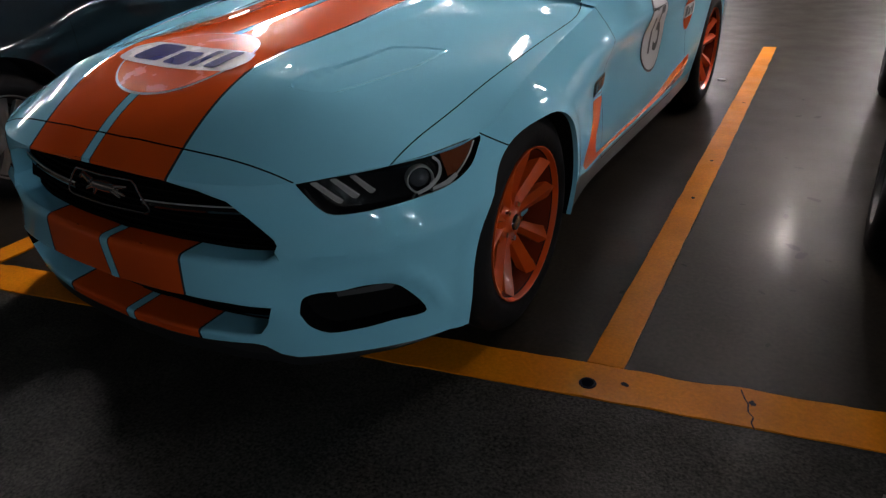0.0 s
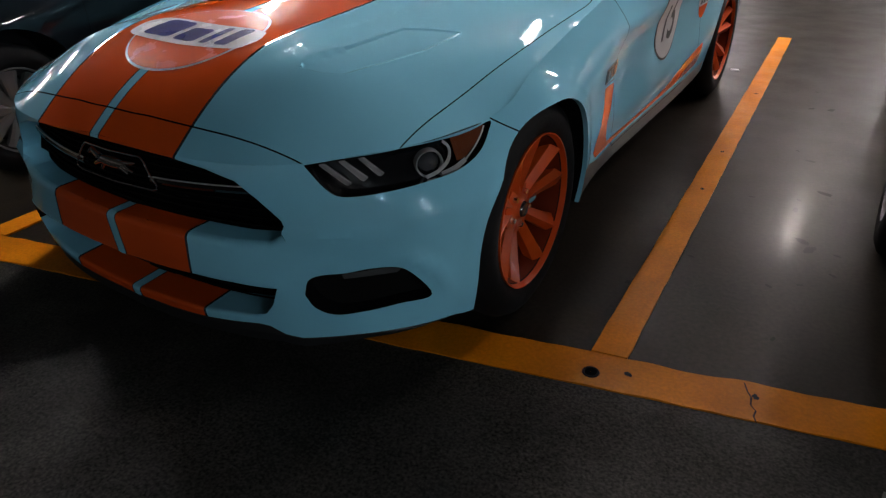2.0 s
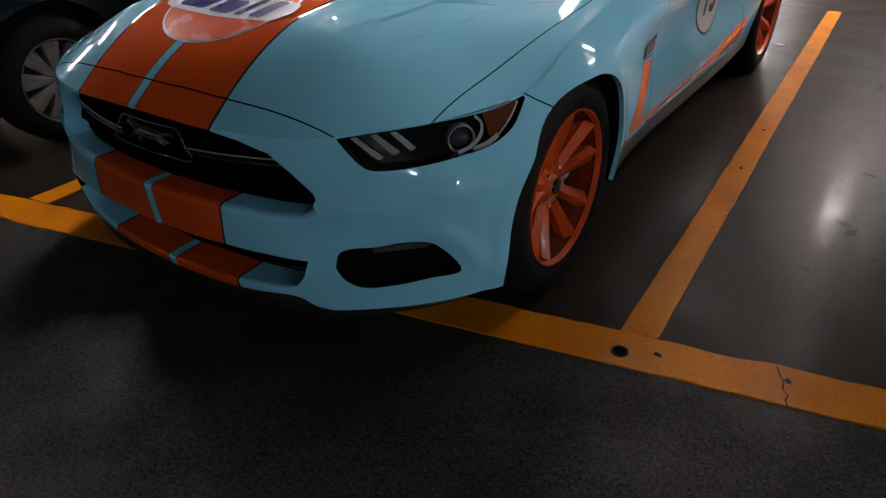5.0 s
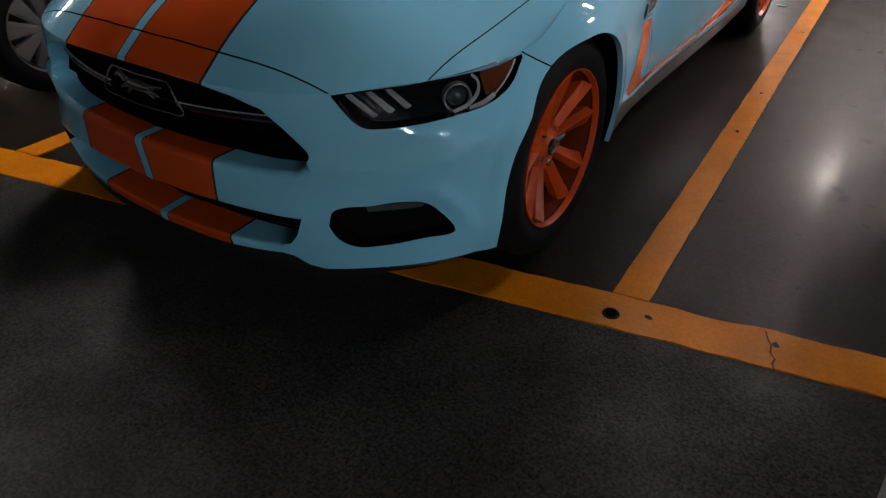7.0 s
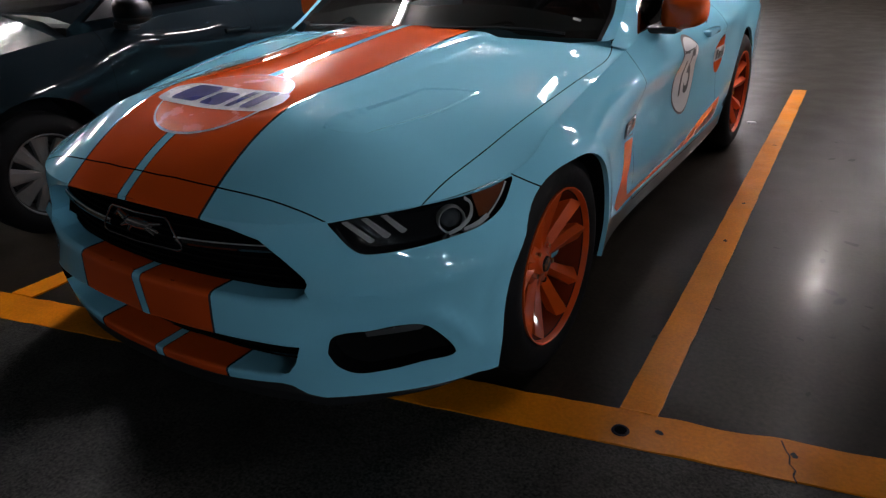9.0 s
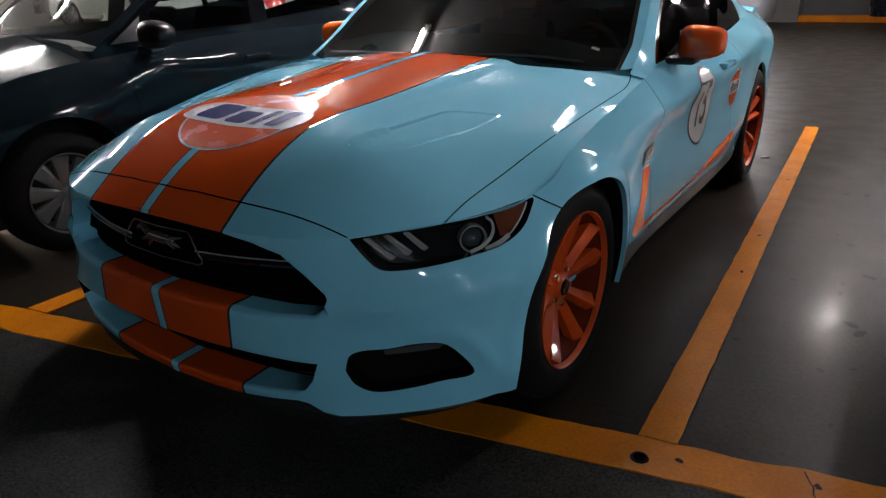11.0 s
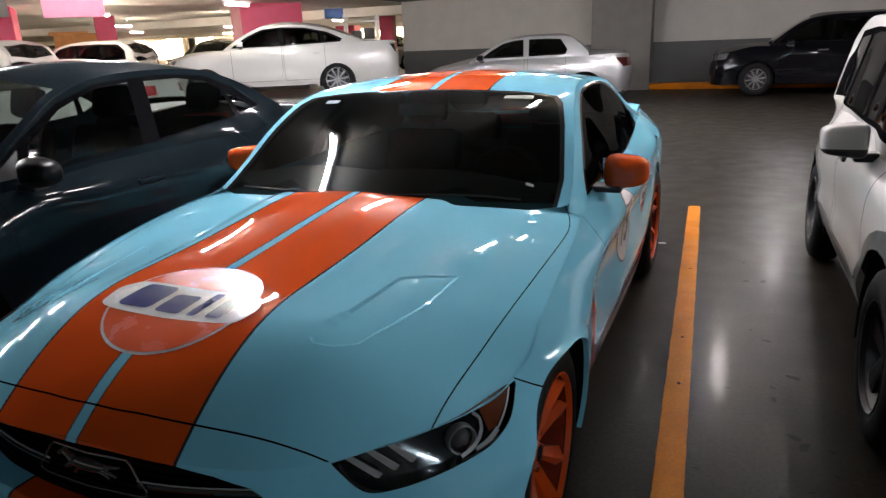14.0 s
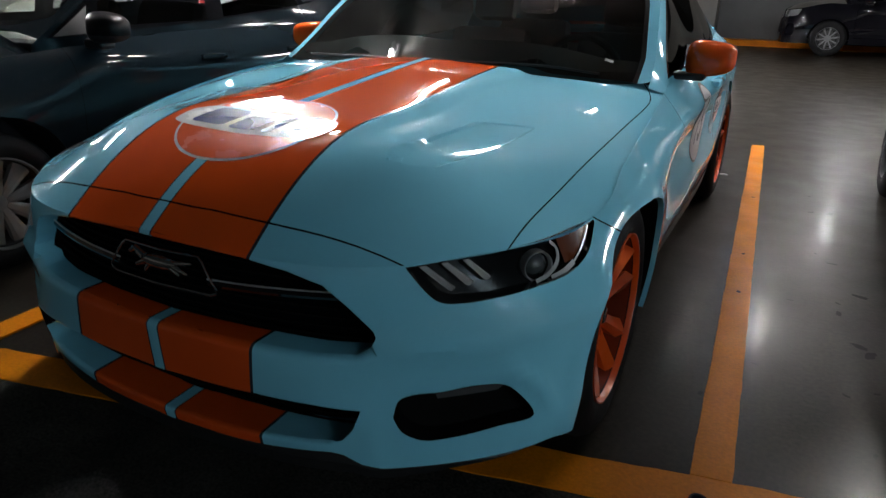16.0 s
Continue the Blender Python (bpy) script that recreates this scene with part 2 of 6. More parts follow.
M["lamp_white"] = material("white_lamp_housing", (0.6, 0.6, 0.58), 0.5)


# ---- mesh helpers ----
def mesh_object(name, verts, faces, mats, parent=None, label="", smooth=True, slots=None):
    me = bpy.data.meshes.new(name)
    me.from_pydata([tuple(map(float, v)) for v in verts], [], [tuple(map(int, f)) for f in faces])
    for m in mats if isinstance(mats, (list, tuple)) else [mats]:
        me.materials.append(m)
    if slots is not None:
        me.polygons.foreach_set("material_index", slots)
    if smooth:
        me.polygons.foreach_set("use_smooth", [True] * len(me.polygons))
    me.update()
    if smooth and len(me.polygons) > 30:
        me.set_sharp_from_angle(angle=radians(40))
    ob = new(name, me)
    ob.parent = parent
    return tagged(ob, label)


def part(name, bm, mat, parent, label="", smooth=False):
    me = bpy.data.meshes.new(name)
    bmesh.ops.recalc_face_normals(bm, faces=bm.faces)
    bm.to_mesh(me)
    bm.free()
    for m in mat if isinstance(mat, (list, tuple)) else [mat]:
        me.materials.append(m)
    if smooth:
        me.polygons.foreach_set("use_smooth", [True] * len(me.polygons))
        me.set_sharp_from_angle(angle=radians(40))
    ob = new(name, me)
    ob.parent = parent
    return tagged(ob, label)


def thing(name, label, category, group="", at=None, kind=""):
    ob = new(name)
    ob.empty_display_size = 0.2
    if at is not None:
        ob.matrix_basis = at
    return tagged(ob, label, category, group, kind)


def box(bm, lo, hi, bevel=0.0, m=None):
    lo, hi = Vector(lo), Vector(hi)
    mat = Matrix.Translation((lo + hi) / 2) @ Matrix.Diagonal((*(hi - lo), 1))
    if m is not None:
        mat = m @ mat
    r = bmesh.ops.create_cube(bm, size=1, matrix=mat)
    if bevel:
        es = list({e for v in r["verts"] for e in v.link_edges})
        bmesh.ops.bevel(bm, geom=es, offset=bevel, segments=2, affect="EDGES", profile=0.5)
    return bm


def boxed(lo, hi, bevel=0.0, m=None):
    return box(bmesh.new(), lo, hi, bevel, m)


def lathe(bm, profile, segments=48, axis="x", closed=False, m=None):
    """Turns (radius, height) pairs about an axis."""
    rings = []
    for r, h in profile:
        ring = []
        for i in range(segments):
            a = 2 * math.pi * i / segments
            c, s = r * math.cos(a), r * math.sin(a)
            v = Vector((h, c, s)) if axis == "x" else Vector((c, h, s)) if axis == "y" else Vector((c, s, h))
            ring.append(bm.verts.new(m @ v if m is not None else v))
        rings.append(ring)
    pairs = list(zip(rings, rings[1:])) + ([(rings[-1], rings[0])] if closed else [])
    for a, b in pairs:
        for i in range(segments):
            j = (i + 1) % segments
            bm.faces.new((a[i], a[j], b[j], b[i]))
    return bm


def tube(bm, points, radius, sides=8):
    """A round bar along points."""
    pts = [Vector(p) for p in points]
    rings = []
    for i, p in enumerate(pts):
        t = (pts[min(i + 1, len(pts) - 1)] - pts[max(i - 1, 0)]).normalized()
        a = t.orthogonal().normalized() if not rings else (last - t * last.dot(t)).normalized()
        last = a
        b = t.cross(a)
        r = radius[i] if isinstance(radius, (list, tuple)) else radius
        rings.append([bm.verts.new(p + r * (math.cos(2 * math.pi * k / sides) * a + math.sin(2 * math.pi * k / sides) * b)) for k in range(sides)])
    for a, b in zip(rings, rings[1:]):
        for k in range(sides):
            bm.faces.new((a[k], a[(k + 1) % sides], b[(k + 1) % sides], b[k]))
    bm.faces.new(rings[0])
    bm.faces.new(rings[-1][::-1])
    return bm


# ---- smooth surfaces from few control points ----
def spline(points, count):
    """A smooth curve through points (any dimension), as count samples."""
    p = np.array(points, float)
    p = np.vstack([2 * p[0] - p[1], p, 2 * p[-1] - p[-2]])
    k = np.cumsum(np.r_[0, np.sqrt(np.linalg.norm(np.diff(p[:, :2], axis=0), axis=1)) + 1e-9])
    out = []
    for u in np.linspace(k[1], k[-2] - 1e-9, count):
        i = min(max(np.searchsorted(k, u, side="right") - 1, 1), len(k) - 3)
        a = [p[i - 1 + j] for j in range(4)]
        kk = k[i - 1:i + 3]
        for level in range(1, 4):
            a = [((kk[j + level] - u) * a[j] + (u - kk[j]) * a[j + 1]) / (kk[j + level] - kk[j]) if j + level < 4 else None for j in range(4 - level)] if level < 3 else \
                [((kk[2] - u) * a[0] + (u - kk[1]) * a[1]) / (kk[2] - kk[1])]
            if level == 2:
                pass
        out.append(a[0])
    return np.array(out)


def tps(points, values, soft=0.0):
    """Thin-plate surface through values at points (n x 2). Returns a function of an (m x 2) array."""
    p, v = np.array(points, float), np.array(values, float)
    def kernel(a, b):
        r2 = ((a[:, None, :] - b[None, :, :]) ** 2).sum(2) + 1e-12
        return 0.5 * r2 * np.log(r2)
    n = len(p)
    m = np.zeros((n + 3, n + 3))
    m[:n, :n] = kernel(p, p) + soft * np.eye(n)
    m[:n, n] = m[n, :n] = 1
    m[:n, n + 1:] = p
    m[n + 1:, :n] = p.T
    w = np.linalg.solve(m, np.r_[v, 0, 0, 0])
    def f(q):
        q = np.atleast_2d(np.array(q, float))
        out = np.empty(len(q))
        for i in range(0, len(q), 4000):
            c = q[i:i + 4000]
            out[i:i + 4000] = kernel(c, p) @ w[:n] + w[n] + c @ w[n + 1:]
        return out
    return f


class Belt:
    """The upright skin of a car's left half, from the nose round to the tail: s along a plan curve, z up, pushed out by a thin-plate offset."""
    def __init__(self, plan, controls, tops, stretch=3.0):
        self.curve = spline(plan, 1500)
        step = np.linalg.norm(np.diff(self.curve, axis=0), axis=1)
        self.s = np.r_[0, np.cumsum(step)]
        self.length = self.s[-1]
        tangent = np.gradient(self.curve, axis=0)
        tangent /= np.linalg.norm(tangent, axis=1)[:, None]
        self.normal = np.stack([tangent[:, 1], -tangent[:, 0]], 1)
        self.normal[0], self.normal[-1] = (0, -1), (0, 1)
        self.stretch = stretch
        self.creases, self.flares, self.rounds, self.scoops = [], [], [], []
        rows = [self.locate(c) for c in list(controls) + list(tops)]
        rows += [(-s, z, d) for s, z, d in rows if s < 0.5] + [(2 * self.length - s, z, d) for s, z, d in rows if s > self.length - 0.5]
        rows = np.array(sorted({(round(s, 4), round(z, 4), round(d, 4)) for s, z, d in rows}))
        self.offset = tps(np.c_[rows[:, 0], rows[:, 1] * stretch], rows[:, 2], 1e-5)
        top = sorted(self.locate(c)[:2] for c in tops)
        self.top_curve = spline(top, 400)

    def locate(self, p):
        d = np.linalg.norm(self.curve - np.array(p[:2]), axis=1)
        i = int(d.argmin())
        return self.s[i], p[2], float((np.array(p[:2]) - self.curve[i]) @ self.normal[i])

    def top(self, s):
        return np.interp(s, self.top_curve[:, 0], self.top_curve[:, 1])

    def lift(self, sz):
        sz = np.atleast_2d(np.array(sz, float))
        s = np.clip(sz[:, 0], 0, self.length)
        x, y = np.interp(s, self.s, self.curve[:, 0]), np.interp(s, self.s, self.curve[:, 1])
        nx, ny = np.interp(s, self.s, self.normal[:, 0]), np.interp(s, self.s, self.normal[:, 1])
        d = self.offset(np.c_[s, sz[:, 1] * self.stretch])
        for line, height, width in self.creases:
            # a pressed character line that fades out at both ends
            u = np.clip((s - line[0, 0]) / (line[-1, 0] - line[0, 0]), 0, 1)
            away = np.abs(sz[:, 1] - np.interp(s, line[:, 0], line[:, 1]))
            d = d + height * np.clip(np.minimum(u, 1 - u) * 6, 0, 1) * np.exp(-away / width)
        for line, height, width in self.flares:
            # a raised band that follows a wheel arch
            away = np.min((s[:, None] - line[None, :, 0]) ** 2 + (sz[:, 1][:, None] - line[None, :, 1]) ** 2, axis=1) ** 0.5
            t = np.clip((width - away) / 0.040 + 0.5, 0, 1)
            d = d + height * t * t * (3 - 2 * t)
        for line, low, depth, ease in self.scoops:
            # a hollow flank: a sharp undercut below the line that eases out towards the sill
            zc = np.interp(s, line[:, 0], line[:, 1])
            u = np.clip((zc - sz[:, 1]) / (zc - low), 0, 1)
            step = lambda q: np.clip(q, 0, 1) ** 2 * (3 - 2 * np.clip(q, 0, 1))
            ends = step((s - ease[0]) / (ease[1] - ease[0])) * (1 - step((s - ease[2]) / (ease[3] - ease[2])))
            d = d - depth * ends * step(u / 0.24) * (1 - step((u - 0.24) / 0.76))
        for line, below, radius in self.rounds:
            # the skin rolls inwards over the last stretch before an opening
            gap = (np.interp(s, line[:, 0], line[:, 1]) - sz[:, 1]) * (1 if below else -1)
            t = np.clip(1 - gap / radius, 0, 1)
            d = d - radius * (1 - np.sqrt(np.maximum(1 - t * t, 0))) * (gap > -1e-4) * (s < line[-1, 0] + 0.002)
        return np.c_[x + nx * d, y + ny * d, sz[:, 1]]

    def s_at(self, y):
        """s on the flank at the station y."""
        i = int(np.argmax(self.curve[:, 0] > 0.75 * self.curve[:, 0].max()))
        j = len(self.s) - 1 - int(np.argmax(self.curve[::-1, 0] > 0.75 * self.curve[:, 0].max()))
        return float(np.interp(y, self.curve[i:j, 1], self.s[i:j]))


COUPE_PLAN = [(0, -0.785), (0.28, -0.765), (0.52, -0.70), (0.70, -0.60), (0.80, -0.52), (0.87, -0.43), (0.915, -0.33), (0.935, -0.2), (0.94, 0), (0.94, 0.6), (0.94, 1.3), (0.94, 2.0),
              (0.892, 2.7), (0.865, 3.3), (0.815, 3.65), (0.73, 3.83), (0.5, 3.91), (0, 3.94)]
COUPE_TOP = [(0, -0.765, 0.672), (0.28, -0.747, 0.657), (0.45, -0.71, 0.655), (0.58, -0.642, 0.658), (0.754, -0.466, 0.672), (0.867, -0.222, 0.695), (0.875, 0, 0.762), (0.868, 0.3, 0.822), (0.852, 0.62, 0.864), (0.82, 1.0, 0.892),
             (0.815, 1.5, 0.91), (0.81, 2.1, 0.932), (0.765, 2.7, 0.97), (0.71, 3.3, 0.975), (0.66, 3.70, 0.95), (0.5, 3.82, 0.935), (0, 3.86, 0.94)]
COUPE_FRONT = [(0, -0.79, 0.60), (0, -0.785, 0.452), (0, -0.777, 0.33), (0, -0.768, 0.205), (0, -0.76, 0.16), (0.28, -0.765, 0.456), (0.285, -0.771, 0.339), (0.28, -0.755, 0.2), (0.545, -0.683, 0.513), (0.522, -0.72, 0.343),
               (0.52, -0.70, 0.2), (0.63, -0.655, 0.47), (0.64, -0.632, 0.41), (0.77, -0.548, 0.5), (0.775, -0.54, 0.40), (0.78, -0.54, 0.3), (0.77, -0.54, 0.15), (0.89, -0.40, 0.55), (0.875, -0.435, 0.3), (0.885, -0.40, 0.2)]
COUPE_SIDE = [(0.945, 0, 0.69), (0.955, 0, 0.6), (0.93, 0.3, 0.72), (0.945, 0.32, 0.55), (0.92, 0.3, 0.23), (0.924, 0.62, 0.765), (0.917, 0.62, 0.62), (0.920, 0.62, 0.44), (0.872, 0.62, 0.2),
              (0.905, 1.2, 0.82), (0.926, 1.2, 0.775), (0.920, 1.2, 0.60), (0.922, 1.2, 0.43), (0.905, 1.2, 0.36), (0.868, 1.2, 0.2), (0.905, 2.0, 0.85), (0.929, 2.0, 0.78), (0.922, 2.0, 0.58), (0.922, 2.0, 0.43), (0.905, 2.0, 0.36), (0.872, 2.0, 0.2)]
COUPE_REAR = [(0.87, 2.7, 0.88), (0.893, 2.7, 0.77), (0.903, 2.7, 0.6), (0.83, 3.3, 0.87), (0.867, 3.3, 0.65), (0.855, 3.3, 0.3), (0.75, 3.8, 0.7), (0.73, 3.8, 0.35), (0, 3.93, 0.8), (0, 3.95, 0.6), (0, 3.90, 0.3)]


def inside(points, polygon):
    """Even-odd test of an (n x 2) array."""
    x, y = points[:, 0][:, None], points[:, 1][:, None]
    a, b = polygon, np.roll(polygon, -1, axis=0)
    with np.errstate(divide="ignore", invalid="ignore"):
        cross = ((a[:, 1] > y) != (b[:, 1] > y)) & (x < (b[:, 0] - a[:, 0]) * (y - a[:, 1]) / (b[:, 1] - a[:, 1]) + a[:, 0])
    return cross.sum(1) % 2 == 1


def dense(polygon, res, closed=True):
    p = np.array(polygon, float)
    q = np.roll(p, -1, axis=0) if closed else p[1:]
    out = []
    for a, b in zip(p, q):
        n = max(1, int(np.ceil(np.linalg.norm(b - a) / res)))
        out += [a + (b - a) * i / n for i in range(n)]
    if not closed:
        out.append(p[-1])
    return np.array(out)


def ribbon(line, half):
    """A narrow polygon along a line, for a panel gap."""
    p = np.array(line, float)
    t = np.gradient(p, axis=0)
    t /= np.linalg.norm(t, axis=1)[:, None] + 1e-12
    n = np.c_[-t[:, 1], t[:, 0]] * half
    return np.vstack([p + n, (p - n)[::-1]])


def patch(outer, regions, lift, res):
    """Cuts the flat shape outer into named regions and lifts it onto a surface: {name: (verts, faces)}; what no region takes is 'rest'."""
    from_poly = [dense(outer, res)] + [dense(r, res) for _, r in regions]
    verts, edges = [], []
    for p in from_poly:
        k = len(verts)
        verts += [Vector(v) for v in p]
        edges += [(k + i, k + (i + 1) % len(p)) for i in range(len(p))]
    o = from_poly[0]
    lo, hi = o.min(0), o.max(0)
    gx, gy = np.meshgrid(np.arange(lo[0] + res * 0.5, hi[0], res), np.arange(lo[1] + res * 0.5, hi[1], res))
    gx[1::2] += res * 0.5
    g = np.c_[gx.ravel(), gy.ravel()]
    g = g[inside(g, o)]
    allp = np.vstack(from_poly)
    keep = np.ones(len(g), bool)
    for i in range(0, len(g), 2000):
        d = ((g[i:i + 2000, None, :] - allp[None]) ** 2).sum(2).min(1)
        keep[i:i + 2000] = d > (0.55 * res) ** 2
    verts += [Vector(v) for v in g[keep]]
    vo, _, fo, *_ = delaunay_2d_cdt(verts, edges, [], 0, 1e-6, False)
    v2 = np.array([tuple(v) for v in vo])
    f = np.array([t for t in fo if len(t) == 3])
    c = v2[f].mean(1)
    name = np.where(inside(c, o), 0, -1)
    for k, (_, r) in enumerate(regions):
        name[(name >= 0) & inside(c, np.array(r, float))] = k + 1
    v3 = lift(v2)
    out = {}
    for k in range(len(regions) + 1):
        sel = f[name == k]
        if not len(sel):
            continue
        used, inv = np.unique(sel, return_inverse=True)
        label = "rest" if k == 0 else regions[k - 1][0]
        vv, ff = v3[used], inv.reshape(-1, 3)
        if label in out:
            ov, of = out[label]
            vv, ff = np.vstack([ov, vv]), np.vstack([of, ff + len(ov)])
        out[label] = (vv, ff)
    return out


def outward(vf, toward):
    """Turns the faces so that they look along the direction that toward(centre) gives."""
    v, f = vf
    a, b, c = v[f[:, 0]], v[f[:, 1]], v[f[:, 2]]
    n = np.cross(b - a, c - a)
    flip = (n * toward((a + b + c) / 3)).sum(1) < 0
    f = f.copy()
    f[flip] = f[flip][:, ::-1]
    return v, f


def mirrored(vf):
    v, f = vf
    return v * np.array([-1, 1, 1]), f[:, ::-1]


def merged(*vfs):
    vs, fs, k = [], [], 0
    for v, f in vfs:
        vs.append(v)
        fs.append(f + k)
        k += len(v)
    v, f = np.vstack(vs), np.vstack(fs)
    key = np.round(v / 0.0004).astype(np.int64)
    _, first, inv = np.unique(key, axis=0, return_index=True, return_inverse=True)
    f = inv.reshape(-1)[f]
    f = f[(f[:, 0] != f[:, 1]) & (f[:, 1] != f[:, 2]) & (f[:, 0] != f[:, 2])]
    return v[first], f


def both(vf):
    return merged(vf, mirrored(vf))


def skin(name, vf, mat, parent, label=""):
    return mesh_object(name, vf[0], vf[1], mat, parent, label)


def flange(loop, push, closed=True):
    """A strip from a loop of points inward by push (a vector or an array)."""
    a = np.array(loop)
    b = a + np.array(push)
    n = len(a)
    f = []
    for i in range(n if closed else n - 1):
        j = (i + 1) % n
        f += [(i, j, n + j), (i, n + j, n + i)]
    return np.vstack([a, b]), np.array(f)


class Shell:
    """A car body from a belt, a bonnet, a greenhouse and a deck, for the left half (x > 0)."""
    def __init__(self, belt, bonnet_centre, bonnet_more, cowl, rail, roof_centre, deck_centre, tail_y, roof_more=()):
        self.belt, self.dome = belt, None
        tc = belt.top_curve
        t3 = belt.lift(tc)
        self.top3 = t3
        flank = t3[:, 1]
        # bonnet
        y_end = cowl[-1][1]
        front = t3[flank <= y_end + 0.25][::6]
        pts = [tuple(p) for p in front] + [(0, y, z) for y, z in bonnet_centre] + list(bonnet_more)
        pts = np.array(pts + [(-x, y, z) for x, y, z in pts if x > 0.01])
        self.bonnet = tps(pts[:, :2], pts[:, 2], 2e-5)
        edge = t3[flank <= y_end]
        self.bonnet_outline = np.vstack([edge[:, :2], np.array(cowl, float)[::-1][:, :2]])
        # greenhouse
        self.rail = spline(rail, 200)
        pts = [tuple(p) for p in self.rail[::10]] + [(0, y, z) for y, z in roof_centre] + list(roof_more)
        pts = np.array(pts + [(-x, y, z) for x, y, z in pts if x > 0.01])
        self.roof = tps(pts[:, :2], pts[:, 2], 2e-5)
        # deck
        y0 = rail[-1][1]
        back = t3[flank >= y0 - 0.3][::6]
        pts = [tuple(p) for p in back] + [(0, y, z) for y, z in deck_centre]
        pts = np.array(pts + [(-x, y, z) for x, y, z in pts if x > 0.01])
        self.deck = tps(pts[:, :2], pts[:, 2], 2e-5)
        self.y0, self.tail_y = y0, tail_y

    def lift_bonnet(self, p):
        z = self.bonnet(p)
        if self.dome:
            edge = self.dome[0] + self.dome[1] * p[:, 1]
            t = np.clip((edge - np.abs(p[:, 0])) / 0.075 + 0.5, 0, 1)
            fade = np.clip((p[:, 1] + 0.62) / 0.35, 0, 1)
            z = z + self.dome[2] * fade * (t * t * (3 - 2 * t) - 0.5)
        return np.c_[p, z]

    def lift_roof(self, p):
        return np.c_[p, self.roof(p)]

    def lift_deck(self, p):
        return np.c_[p, self.deck(p)]

    def belt_edge(self, y):
        """x and z of the belt's top edge at stations y on the flank."""
        i = int(np.argmax(self.top3[:, 0] > 0.7 * self.top3[:, 0].max()))
        j = len(self.top3) - 1 - int(np.argmax(self.top3[::-1, 0] > 0.7 * self.top3[:, 0].max()))
        t = self.top3[i:j + 1]
        return np.interp(y, t[:, 1], t[:, 0]), np.interp(y, t[:, 1], t[:, 2])

    def lift_side(self, p):
        """(y, z) between the belt's top edge and the roof rail."""
        y, z = p[:, 0], p[:, 1]
        ex, ez = self.belt_edge(y)
        rx, rz = np.interp(y, self.rail[:, 1], self.rail[:, 0]), np.interp(y, self.rail[:, 1], self.rail[:, 2])
        t = np.clip((z - ez) / np.maximum(rz - ez, 0.004), 0, 1)
        return np.c_[ex + (rx - ex) * t ** 1.15, y, z]

    def side_outline(self, n=40):
        ys = np.linspace(self.rail[0, 1], self.rail[-1, 1], n)
        _, ez = self.belt_edge(ys)
        rz = np.interp(ys, self.rail[:, 1], self.rail[:, 2])
        return np.vstack([np.c_[ys, ez], np.c_[ys, np.maximum(rz, ez)][::-1]])

    def deck_outline(self):
        t = self.top3[self.top3[:, 1] >= self.y0]
        return np.vstack([[(0, self.y0)], t[:, :2]])




def islands(vf):
    """The connected pieces of a mesh, largest first."""
    v, f = vf
    f = np.array(f)
    root = np.arange(len(v))
    while True:
        low = root[f].min(1)
        new_root = root.copy()
        for k in range(f.shape[1]):
            np.minimum.at(new_root, f[:, k], low)
        new_root = new_root[new_root]
        if (new_root == root).all():
            break
        root = new_root
    kinds, counts = np.unique(root[f[:, 0]], return_counts=True)
    out = []
    for k in kinds[np.argsort(-counts)]:
        g = f[root[f[:, 0]] == k]
        used, flat = np.unique(g, return_inverse=True)
        out.append((v[used], flat.reshape(g.shape)))
    return out


